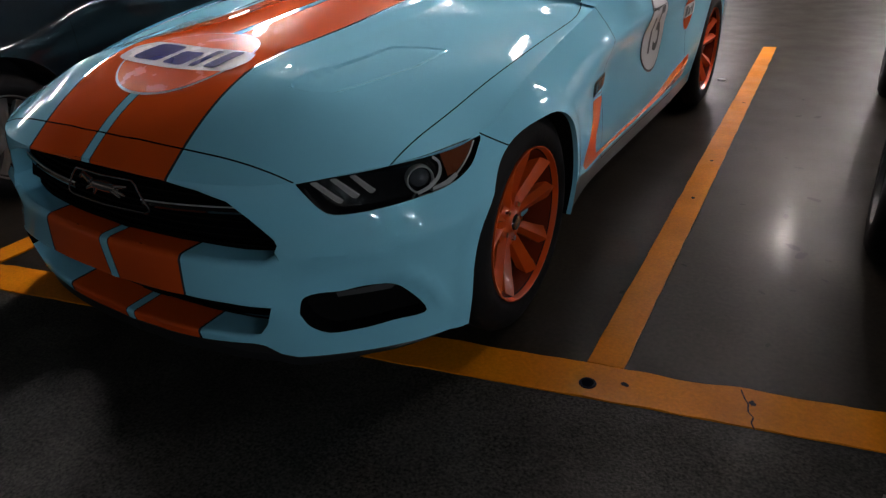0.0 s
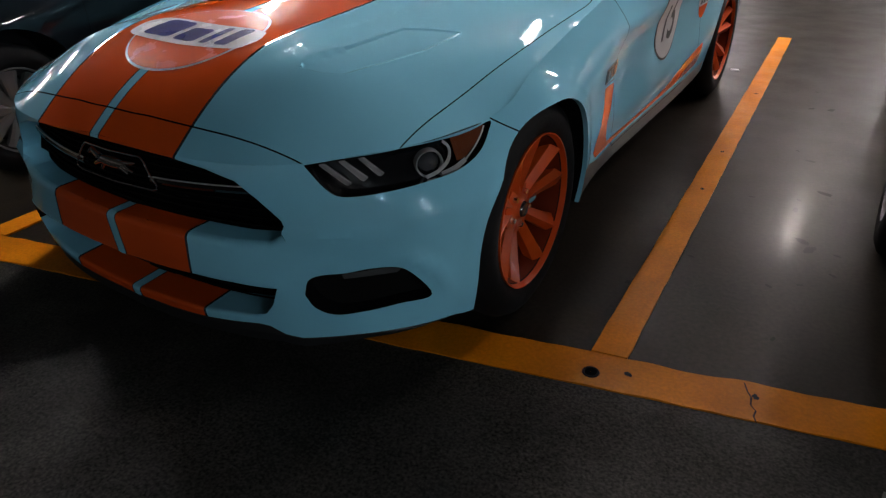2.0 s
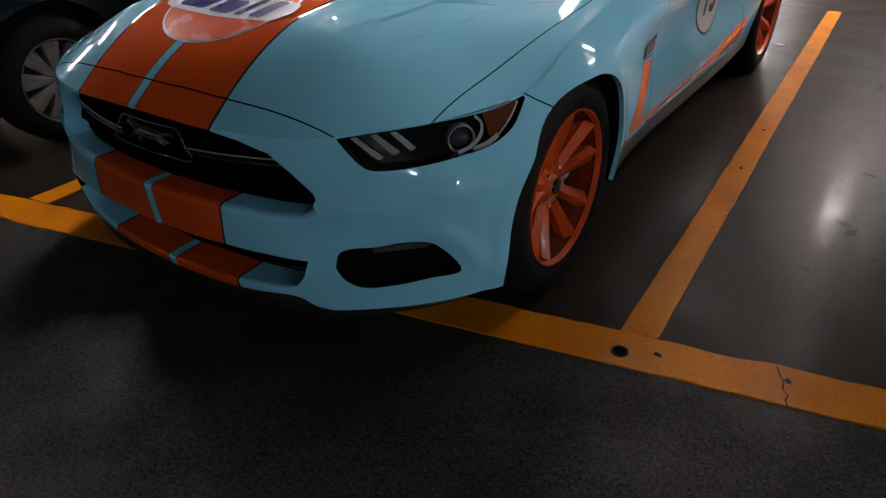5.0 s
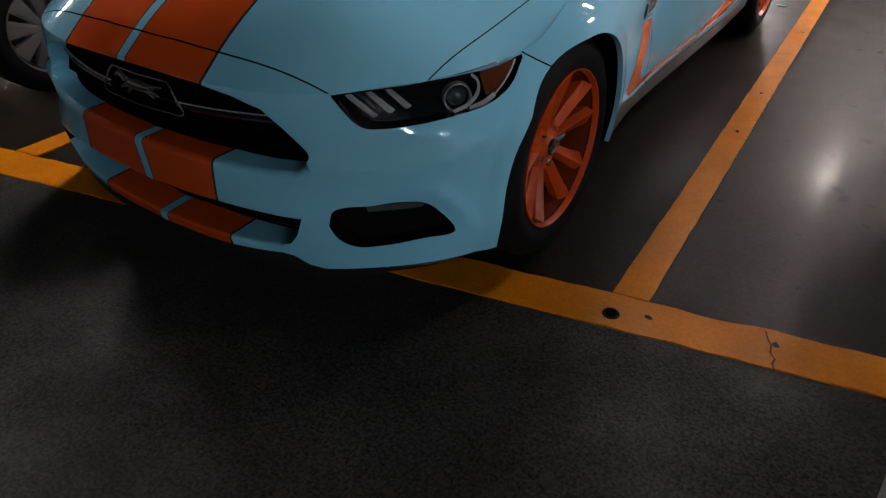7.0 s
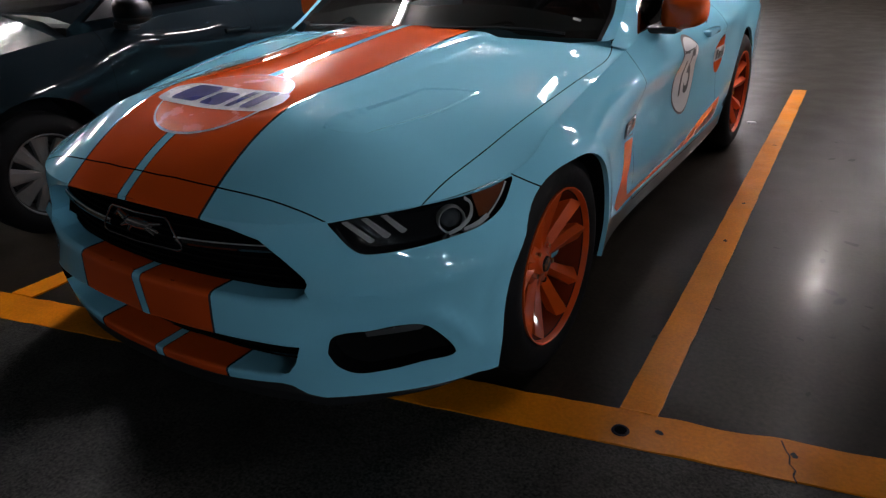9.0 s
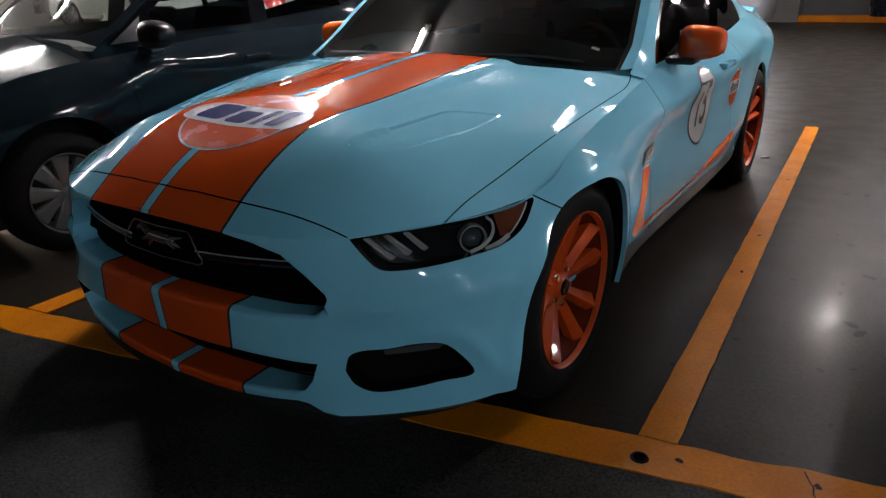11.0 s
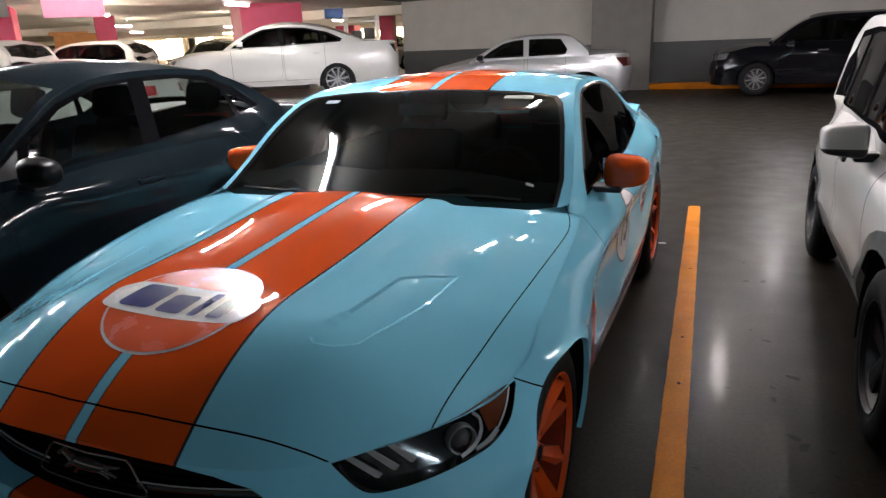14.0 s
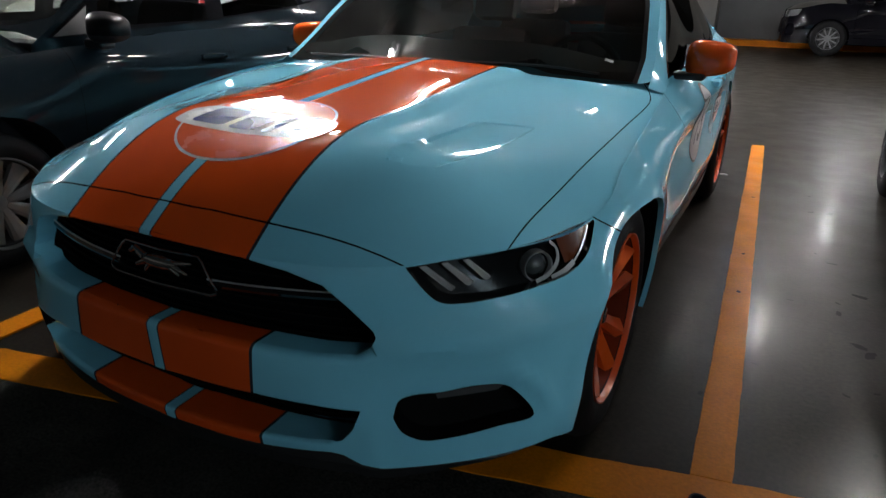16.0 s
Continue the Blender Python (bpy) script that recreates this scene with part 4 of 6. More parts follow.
    for a, b in zip(rows, rows[1:]):
        for i in range(7):
            bm.faces.new((a[i], a[(i + 1) % 7], b[(i + 1) % 7], b[i]))
    bm.faces.new(rows[0])
    bm.faces.new(rows[-1])
    part("spoiler", bm, M["blue"], car, smooth=True)
    # dark inside: floor pan, dash, seats, bulkhead, arches
    part("floor_pan", boxed((-0.78, 0.42, 0.17), (0.78, 3.6, 0.24)), M["cabin"], car)
    part("undertray", boxed((-0.58, -0.58, 0.19), (0.58, 0.42, 0.24)), M["cabin"], car)
    part("engine_bay", boxed((-0.60, -0.50, 0.24), (0.60, 0.75, 0.62)), M["cabin"], car)
    for x in (-0.61, 0.61):
        part("baffle", boxed((x - 0.01, -0.615, 0.39), (x + 0.01, -0.30, 0.57)), M["cabin"], car)
    part("dashboard", boxed((-0.70, 0.78, 0.55), (0.70, 1.12, 0.90), 0.05), M["cabin"], car, smooth=True)
    part("rear_shelf", boxed((-0.60, 2.35, 0.60), (0.60, 3.25, 0.86), 0.04), M["cabin"], car)
    for x in (-0.38, 0.38):
        seat(car, x, 1.62, 0.33, M["cabin"])
    for x in (-0.34, 0.34):
        seat(car, x, 2.25, 0.36, M["cabin"])
    bm = bmesh.new()
    lathe(bm, [(0.185 + 0.016 * math.cos(a), 0.016 * math.sin(a)) for a in np.linspace(0, 2 * math.pi, 9)[:-1]], 36, "y", True, pose(0.38, 1.22, 0.84, -22))
    box(bm, (-0.17, -0.012, -0.025), (0.17, 0.012, 0.025), 0, pose(0.38, 1.22, 0.84, -22))
    part("steering_wheel", bm, M["cabin"], car, smooth=True)
    for y in (0.0, 2.72):
        for sgn in (1, -1):
            bm = bmesh.new()
            rows = []
            for a in range(-15, 196, 10):
                c, s = math.cos(radians(a)), math.sin(radians(a))
                rows.append([bm.verts.new((sgn * x, y + 0.39 * c, 0.335 + 0.385 * s)) for x in (0.60, 0.86)] + [bm.verts.new((sgn * 0.60, y, 0.335))])
            for a, b in zip(rows, rows[1:]):
                bm.faces.new((a[0], a[1], b[1], b[0]))
                bm.faces.new((a[0], b[0], a[2]))
            part("wheel_arch_liner", bm, M["cabin"], car)
    # wheels
    for y, x in ((0.0, 0.795), (2.72, 0.785)):
        for sgn in (1, -1):
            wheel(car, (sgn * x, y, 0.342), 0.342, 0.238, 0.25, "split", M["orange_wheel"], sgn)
    for y in (0.0, 2.72):
        part("brake_caliper", boxed((0.78, y + 0.09, 0.30), (0.845, y + 0.17, 0.46), 0.015), M["blue"], car)
    build_mirrors(car)
    build_trim(car, p, pb)
    return car


def fog_back(fog):
    q = patch(np.array(fog), [], belt.lift, 0.03)["rest"]
    v = q[0] + np.array((-0.02, 0.052, 0.0))
    return outward((v, q[1]), out_xy)


def build_headlight(car, head, f, side):
    lamp = new("headlight")
    lamp.parent = car
    tagged(lamp, "black headlight unit with three slanted light bars")
    h = np.array(head)
    lens = outward(patch(h, [], belt.lift, 0.02)["rest"], out_xy)
    skin("lens", f(lens), M["clear"], lamp)
    back = (lens[0] + np.array((-0.012, 0.05, 0)), lens[1])
    skin("housing", f(back), M["gloss_black"], lamp)
    rim_f = flange(belt.lift(dense(head, 0.02)), (-0.012, 0.05, 0))
    skin("bezel", f(rim_f), M["gloss_black"], lamp)
    # three slanted bars
    for quad in ([(0.652, 0.646), (0.664, 0.647), (0.728, 0.600), (0.722, 0.595), (0.715, 0.597)], [(0.700, 0.650), (0.711, 0.651), (0.768, 0.610), (0.761, 0.604), (0.753, 0.606)], [(0.748, 0.653), (0.759, 0.654), (0.809, 0.617), (0.802, 0.612), (0.795, 0.614)]):
        q = outward(patch(np.array(quad), [], belt.lift, 0.012)["rest"], out_xy)
        q = (q[0] + np.array((-0.008, 0.024, 0)), q[1])
        ring = flange(belt.lift(dense(quad, 0.012)) + np.array((-0.008, 0.022, 0)), (0, 0.006, 0))
        skin("light_bar", f(merged(q, ring)), M["lamp_bar"], lamp, "frosted light bar")
    # projector
    c = belt.lift([(0.926, 0.624)])[0] + np.array((-0.010, 0.036, 0))
    i = int(np.argmin(np.abs(belt.s - 0.955)))
    n = Vector((belt.normal[i][0] * 0.75 + 0.0, belt.normal[i][1] * 1.0, 0.05)).normalized()
    m = Matrix.Translation(c) @ n.to_track_quat("X", "Z").to_matrix().to_4x4()
    if side == -1:
        m = Matrix.Diagonal((-1, 1, 1, 1)) @ m
    part("projector_ring", lathe(bmesh.new(), [(0.030, 0.0), (0.032, 0.012), (0.0345, 0.013), (0.0355, 0.008), (0.036, -0.01)], 36, m=m), M["satin_chrome"], lamp, smooth=True)
    part("projector", lathe(bmesh.new(), [(0.001, 0.012), (0.010, 0.011), (0.019, 0.006), (0.026, -0.002), (0.028, -0.01)], 32, m=m), M["clear_bulb"], lamp, smooth=True)
    # chrome blades and amber reflector
    for name, line, half in (("projector_arc", [(0.992, 0.668), (1.006, 0.655), (1.002, 0.638), (0.985, 0.622), (0.955, 0.608), (0.922, 0.600)], 0.0040), ("chrome_blade", [(0.965, 0.602), (0.985, 0.605), (1.005, 0.609), (1.025, 0.615), (1.045, 0.622)], 0.0050),
                             ("chrome_edge", [(1.045, 0.622), (1.085, 0.641), (1.125, 0.662), (1.152, 0.679)], 0.0016),
                             ("chrome_edge", [(1.03, 0.679), (1.10, 0.6835), (1.165, 0.6865)], 0.0011)):
        q = outward(patch(ribbon(spline(line, 24), half), [], belt.lift, 0.012)["rest"], out_xy)
        skin(name, f((q[0] + np.array((-0.006, 0.016, 0)), q[1])), M["satin_chrome"], lamp)
    am = [(1.012, 0.672), (1.146, 0.680), (1.12, 0.663), (1.08, 0.642), (1.04, 0.624), (1.012, 0.620)]
    q = outward(patch(np.array(am), [], belt.lift, 0.015)["rest"], out_xy)
    skin("reflector", f((q[0] + np.array((-0.008, 0.026, 0)), q[1])), M["amber"], lamp, "amber side reflector")


def build_grille(car, grille, low):
    back_off = np.array((0, 0.092, 0))
    for poly, name in ((grille, "grille"), (low, "lower_intake")):
        g = np.array([(max(a, 0), b) for a, b in poly])
        gr = new(name)
        gr.parent = car
        tagged(gr, "black front grille" if name == "grille" else "black lower air intake")
        q = outward(patch(g, [], belt.lift, 0.03)["rest"], out_xy)
        skin("backing", both((q[0] + back_off, q[1])), M["gap"], gr)
        z = g[:, 1].min() + (0.012 if name == "grille" else 0.04)
        while z < g[:, 1].max() - 0.008:
            ss = np.linspace(0, 0.6, 61)
            ok = ss[inside(np.c_[ss, np.full(61, z)], g + np.array((1e-4, 0)))]
            if len(ok) > 3:
                line = belt.lift(np.c_[ok, np.full(len(ok), z)]) + np.array((0, 0.079, 0))
                pts = np.vstack([line[::-1] * np.array((-1, 1, 1)), line[1:]])
                part("slat", tube(bmesh.new(), pts, 0.0028, 4), M["matt_black"], gr)
            z += 0.021
        if name == "grille":
            bar = belt.lift(np.c_[np.linspace(0.14, 0.50, 24), 0.570 + 0.012 * np.linspace(0, 1, 24)]) + np.array((0, 0.050, 0))
            for sgn in (1, -1):
                m = np.array((sgn, 1, 1))
                part("grille_bar", tube(bmesh.new(), (bar + np.array((0, 0.008, -0.012))) * m, 0.010, 8), M["gloss_black"], gr, smooth=True)
                part("chrome_strip", tube(bmesh.new(), bar * m, 0.0020, 6), M["satin_chrome"], gr, smooth=True)
            frame_pts = [(-0.115, 0.632), (0.115, 0.632), (0.128, 0.622), (0.168, 0.566), (0.166, 0.556), (0.150, 0.550), (-0.150, 0.550), (-0.166, 0.556), (-0.168, 0.566), (-0.128, 0.622), (-0.115, 0.632)]
            loop = []
            for a, b in dense(frame_pts, 0.02, False):
                p3 = belt.lift([(abs(a), b)])[0] + np.array((0, 0.045, -0.016))
                loop.append((math.copysign(p3[0], a), p3[1], p3[2]))
            part("emblem_frame", tube(bmesh.new(), loop, 0.0028, 8), M["smoked_chrome"], gr, smooth=True)
            bm = bmesh.new()
            # a galloping shape in low relief: trunk, neck, muzzle, tail and four legs
            def limb(a, b, r0, r1):
                a, b = Vector(a), Vector(b)
                m = Matrix.Translation((a + b) / 2) @ (b - a).to_track_quat("Z", "Y").to_matrix().to_4x4()
                bmesh.ops.create_cone(bm, cap_ends=True, segments=10, radius1=r0, radius2=r1, depth=(b - a).length, matrix=m)
            bmesh.ops.create_uvsphere(bm, u_segments=20, v_segments=10, radius=1, matrix=Matrix.Translation((0, -0.737, 0.586)) @ Matrix.Diagonal((0.060, 0.014, 0.017, 1)))
            for a, b, r0, r1 in (((-0.045, 0.592), (-0.074, 0.610), 0.012, 0.007), ((-0.070, 0.610), (-0.092, 0.598), 0.008, 0.005), ((0.055, 0.592), (0.104, 0.600), 0.007, 0.003), ((-0.042, 0.582), (-0.078, 0.566), 0.008, 0.004), ((-0.030, 0.578), (-0.050, 0.556), 0.008, 0.004),
                                 ((0.036, 0.580), (0.062, 0.562), 0.009, 0.004), ((0.046, 0.582), (0.086, 0.570), 0.008, 0.003)):
                limb((a[0], -0.738, a[1]), (b[0], -0.738, b[1]), r0, r1)
            part("emblem", bm, M["black_chrome"], gr, "dark chrome emblem", smooth=True)


def build_mirrors(car):
    for sgn in (1, -1):
        mir = new("door_mirror")
        mir.parent = car
        tagged(mir, "orange door mirror on a black foot")
        bm = bmesh.new()
        bmesh.ops.create_uvsphere(bm, u_segments=28, v_segments=18, radius=1)
        for v in bm.verts:
            x, y, z = v.co
            e = lambda a, p: math.copysign(abs(a) ** p, a)
            x, y, z = e(x, 0.58), e(y, 0.75), e(z, 0.56)
            v.co = (sgn * (0.938 - 0.028 * (sgn < 0) + 0.092 * x), 1.10 + 0.075 * y * (1.0 if y < 0 else 0.45) - 0.02 * x * sgn * sgn, 0.965 + (0.066 - 0.012 * x) * z + 0.006 * x)
        part("cap", bm, M["orange"], mir, "orange mirror cap", smooth=True)
        bm = bmesh.new()
        box(bm, (0.78, 1.03, 0.885), (0.93, 1.13, 0.912), 0.012)
        if sgn < 0:
            bmesh.ops.scale(bm, vec=(-1, 1, 1), verts=bm.verts)
        part("foot", bm, M["black_plastic"], mir, smooth=True)
        bm = bmesh.new()
        box(bm, (0.835, 1.128, 0.92), (1.015, 1.138, 1.01), 0.004)
        if sgn < 0:
            bmesh.ops.scale(bm, vec=(-1, 1, 1), verts=bm.verts)
        part("mirror_glass", bm, M["mirror"], mir)


def decal(name, outline, to3, mat, parent, push, res=0.02, regions=(), mats=None, label=""):
    """A thin film laid on a surface: outline in the surface's own plane, lifted by to3 and pushed out."""
    q = patch(np.array(outline), list(regions), to3, res)
    for k, (key, vf) in enumerate(q.items()):
        v, f = outward(vf, push)
        n = push(v)
        v = v + n / np.linalg.norm(n, axis=1)[:, None] * 0.0012 * (1 + k * 0.3)
        skin(name if key == "rest" else key, (v, f), mat if key == "rest" else mats[key], parent, label if key == "rest" else "")


def ellipse(cx, cy, rx, ry, n=56):
    return np.array([(cx + rx * math.cos(2 * math.pi * i / n), cy + ry * math.sin(2 * math.pi * i / n)) for i in range(n)])


def rounded(pts, n=8, r=0.25):
    """A polygon with its corners cut round."""
    p = np.array(pts, float)
    out = []
    for i in range(len(p)):
        a, b, c = p[i - 1], p[i], p[(i + 1) % len(p)]
        q0, q1 = b + (a - b) * r, b + (c - b) * r
        for t in np.linspace(0, 1, n):
            out.append((1 - t) ** 2 * q0 + 2 * t * (1 - t) * b + t * t * q1)
    return np.array(out)


def slanted(x0, x1, y0, y1, lean=0.25):
    h = y1 - y0
    return rounded([(x0, y0), (x1, y0), (x1 + lean * h, y1), (x0 + lean * h, y1)], 5, 0.2)


def build_decals(car):
    sh = coupe_shell
    # round badge on the bonnet: orange disc, white rim, white band, dark blue blocks
    disc = ellipse(0.004, -0.380, 0.215, 0.199)
    logo = new("bonnet_badge")
    logo.parent = car
    tagged(logo, "round orange and white sticker with blue blocks")
    decal("rim", disc, sh.lift_bonnet, M["badge_white"], logo, up)
    inner = ellipse(0.004, -0.380, 0.208, 0.192)
    def lift_n(extra):
        return lambda p: sh.lift_bonnet(p) + np.array((0, 0, extra))
    decal("disc", inner, lift_n(0.0012), M["badge_orange"], logo, up)
    band = rounded([(-0.235, -0.452), (0.215, -0.452), (0.250, -0.385), (0.225, -0.322), (-0.185, -0.308), (-0.24, -0.36)], 6, 0.3)
    decal("band", band, lift_n(0.0024), M["badge_white"], logo, up)
    for x0, x1, y0, y1 in ((-0.185, -0.075, -0.430, -0.325), (-0.055, 0.030, -0.432, -0.352), (0.055, 0.085, -0.434, -0.332), (0.115, 0.165, -0.434, -0.332)):
        decal("block", slanted(x0, x1, y0, y1), lift_n(0.0036), M["navy"], logo, up)
    for sgn in (1, -1):
        m = np.array((sgn, 1, 1))
        def side(extra, m=m):
            def f(p):
                q = belt.lift(p)
                return (q + np.c_[np.full(len(q), extra), np.zeros(len(q)), np.zeros(len(q))]) * m
            return f
        # number roundel
        r = new("number_roundel")
        r.parent = car
        tagged(r, "white roundel with a black rim and racing number")
        c0 = 2.73
        decal("rim", ellipse(c0, 0.685, 0.165, 0.165), side(0.0004), M["ink"], r, out_xy)
        decal("disc", ellipse(c0, 0.685, 0.155, 0.155), side(0.0016), M["white"], r, out_xy)
        cu = bpy.data.curves.new("number", "FONT")
        cu.body, cu.size, cu.align_x, cu.align_y = "15", 0.245, "CENTER", "CENTER"
        cu.offset = 0.004
        tmp = new("number", cu)
        bpy.context.view_layer.update()
        me = bpy.data.meshes.new_from_object(tmp.evaluated_get(bpy.context.evaluated_depsgraph_get()))
        bpy.data.objects.remove(tmp)
        bm = bmesh.new()
        bm.from_mesh(me)
        bmesh.ops.triangulate(bm, faces=bm.faces)
        for _ in range(2):
            bmesh.ops.subdivide_edges(bm, edges=bm.edges, cuts=1, use_grid_fill=True)
        sv = np.array([tuple(v.co[:2]) for v in bm.verts])
        v3 = side(0.004)(np.c_[c0 + sv[:, 0] * sgn * 0.8, 0.685 + sv[:, 1] * 1.05])
        for v, p3 in zip(bm.verts, v3):
            v.co = p3
        part("number", bm, M["ink"], r)
        # round badge on the quarter
        b = new("side_badge")
        b.parent = car
        tagged(b, "round orange sticker with a white band")
        c1 = 3.37
        decal("disc", ellipse(c1, 0.682, 0.092, 0.092), side(0.0), M["orange"], b, out_xy)
        decal("band", rounded([(c1 - 0.10, 0.652), (c1 + 0.10, 0.652), (c1 + 0.105, 0.685), (c1 + 0.10, 0.716), (c1 - 0.10, 0.716), (c1 - 0.105, 0.685)], 5, 0.3), side(0.0012), M["white"], b, out_xy)
        for k, (x0, x1, z1) in enumerate(((-0.075, -0.03, 0.708), (-0.02, 0.018, 0.695), (0.028, 0.042, 0.708), (0.052, 0.075, 0.708))):
            q = slanted(x0, x1, 0.660, z1, 0.2)
            q[:, 0] = c1 + q[:, 0] * sgn
            decal("block", q, side(0.0024), M["ink"], b, out_xy, 0.015)
        # side stripe
        st = [(1.950, 0.586), (2.098, 0.572), (2.040, 0.49), (2.0, 0.45), (2.005, 0.405), (2.03, 0.372), (2.3, 0.358), (2.7, 0.362), (2.9, 0.385), (3.12, 0.43), (3.45, 0.46), (3.46, 0.345), (2.9, 0.338), (2.3, 0.336), (2.02, 0.345), (1.90, 0.352), (1.855, 0.385), (1.865, 0.42), (1.910, 0.465), (1.94, 0.52)]
        decal("side_stripe", rounded(st, 4, 0.12), side(0.0), M["orange"], car, out_xy, 0.025, label="orange side stripe")
        decal("stripe_bar", [(1.950, 0.594), (2.098, 0.580), (2.102, 0.586), (1.950, 0.600)], side(0.0), M["ink"], car, out_xy)
        # small chrome badge
        g = new("fender_badge")
        g.parent = car
        tagged(g, "small chrome badge")
        a = belt.lift([(1.947, 0.602), (2.108, 0.602), (2.114, 0.652), (1.951, 0.652)]) * m
        v, f = flange(a + np.array((sgn * 0.003, 0, 0)), (-sgn * 0.006, 0, 0))
        mesh_object("plate", v, [*f, (0, 1, 2), (0, 2, 3)], M["gloss_black"], g, smooth=False)
        for k in range(3):
            s0 = 1.955 + 0.053 * k
            a = belt.lift([(s0, 0.610), (s0 + 0.040, 0.610), (s0 + 0.044, 0.644), (s0 + 0.004, 0.644)]) * m
            v, f = flange(a + np.array((sgn * 0.007, 0, 0)), (-sgn * 0.01, 0, 0))
            mesh_object("letter_block", v, [*f, (0, 1, 2), (0, 2, 3)], M["smoked_chrome"], g, smooth=False)
        # door handle
        hx = belt.lift([(belt.s_at(1.72), 0.815)])[0]
        bm = boxed((hx[0] - 0.02, 1.60, 0.803), (hx[0] + 0.024, 1.80, 0.832), 0.011)
        if sgn < 0:
            bmesh.ops.scale(bm, vec=(-1, 1, 1), verts=bm.verts)
        part("door_handle", bm, M["blue"], car, smooth=True)


def build_trim(car, p, pb):
    # chin splitter under the bumper, following its lower edge
    edge = [(0, 0.178), (0.15, 0.182), (0.30, 0.194), (0.46, 0.212), (0.53, 0.183), (0.575, 0.174), (0.683, 0.184), (0.838, 0.198), (0.976, 0.205), (1.04, 0.206)]
    ss = np.linspace(0, 0.97, 50)
    zz = np.minimum(np.interp(ss, [e[0] for e in edge], [e[1] for e in edge]), 0.19)
    v = belt.lift(np.c_[ss, zz])
    drop = 0.05 * (1 - (ss / 0.975) ** 3)
    rows = []
    bm = bmesh.new()
    full = [(q * np.array((-1, 1, 1)), d) for q, d in list(zip(v, drop))[::-1]] + list(zip(v, drop))[1:]
    for q, d in full:
        rows.append([bm.verts.new((q[0] * a, q[1] + b, q[2] - d * c)) for a, b, c in ((0.985, 0.014, -0.3), (0.99, 0.010, 0.4), (0.985, 0.014, 1.0), (0.90, 0.08, 1.0), (0.90, 0.08, -0.3))])
    for a, b in zip(rows, rows[1:]):
        for i in range(5):
            bm.faces.new((a[i], a[(i + 1) % 5], b[(i + 1) % 5], b[i]))
    bm.faces.new(rows[0])
    bm.faces.new(rows[-1])
    part("splitter", bm, M["black_plastic"], car, "black chin splitter")
    # fog lamps, wipers, cowl, stickers
    for sgn in (1, -1):
        f = (lambda q: q) if sgn == 1 else mirrored
        q = outward(patch(np.array([(0.690, 0.366), (0.74, 0.370), (0.80, 0.378), (0.845, 0.374), (0.83, 0.362), (0.76, 0.356), (0.695, 0.352)]), [], belt.lift, 0.02)["rest"], out_xy)
        skin("fog_lamp", f((q[0] + np.array((-0.006, 0.016, 0)), q[1])), M["headlamp_dim"], car, "grey fog lamp strip")
        a = coupe_shell.lift_roof(np.array([(0.62, 0.715), (0.45, 0.672), (0.12, 0.592)] if sgn > 0 else [(-0.02, 0.582), (-0.30, 0.615), (-0.62, 0.715)])) + np.array((0, -0.030, -0.010))
        part("wiper", tube(bmesh.new(), spline(a, 10), 0.005, 6), M["black_plastic"], car)
    c = np.vstack([np.array(COWL), np.array([(0.75, 0.86), (0.6, 0.80), (0.4, 0.78), (0, 0.72)])])
    q = outward(patch(c, [], lambda p2: np.c_[p2, coupe_shell.roof(p2) - 0.012 - 0.10 * np.clip(p2[:, 1] - 0.75, 0, 1)], 0.03)["rest"], up)
    skin("scuttle_panel", both(q), M["black_plastic"], car, "black plastic scuttle panel")
    def pane(x0, x1, y0, y1, mat, label):
        q = outward(patch(np.array([(x0, y0), (x1, y0), (x1, y1), (x0, y1)]), [], lambda p2: coupe_shell.lift_roof(p2) + np.array((0, -0.002, 0.003)), 0.03)["rest"], up)
        skin("sticker", q, mat, car, label)
    pane(0.385, 0.515, 1.232, 1.262, M["sticker_pale"], "pale windscreen sticker")
    pane(-0.50, -0.43, 1.195, 1.225, M["sticker_blue"], "small blue-grey windscreen sticker")
    pane(0.615, 0.645, 0.765, 0.777, M["sticker_pale"], "small pale windscreen sticker")
    # rear-view mirror
    part("rear_view_mirror", boxed((-0.12, 1.20, 1.165), (0.12, 1.235, 1.225), 0.015), M["cabin"], car, smooth=True)
    build_decals(car)


M["satin_chrome"] = material("satin_chrome", (0.62, 0.61, 0.60), 0.28, 0.55, 0.5)
M["headlamp_dim"] = material("dim_lamp_lens", (0.06, 0.062, 0.065), 0.2, 0.1, 0.8)
M["sticker_pale"] = material("pale_sticker", (0.35, 0.36, 0.33), 0.6)
M["sticker_blue"] = material("blue_grey_sticker", (0.14, 0.18, 0.22), 0.6)
M["smoked_chrome"] = material("smoked_chrome", (0.42, 0.42, 0.44), 0.16, 0.9)
M["black_chrome"] = material("black_chrome", (0.48, 0.48, 0.49), 0.16, 0.95)
M["matt_black"] = material("matt_black_plastic", (0.004, 0.004, 0.004), 0.8, spec=0.05)
M["orange_wheel"] = material("orange_wheel_paint", (0.52, 0.060, 0.006), 0.4, 0.0, 0.8, noise_scale=9, noise_amount=0.12, spec=0.2)
M["clear_bulb"] = material("smoked_projector_lens", (0.05, 0.055, 0.06), 0.05, 0, 1.0)
M["mirror"] = material("mirror_glass", (0.8, 0.8, 0.8), 0.02, 1.0)
coupe = build_coupe()
# ---- the place ----
def slab(name, lo, hi, mat, label, kind="structure", category="", bevel=0.0):
    return tagged(part(name, boxed(lo, hi, bevel), mat, None), label, category, kind=kind)


CEIL = 2.75
FAR = 18.9
def front_edge(x):
    """The lower edge of the yellow line across the bays, where the asphalt begins."""
    return -0.535 + 0.2 * x


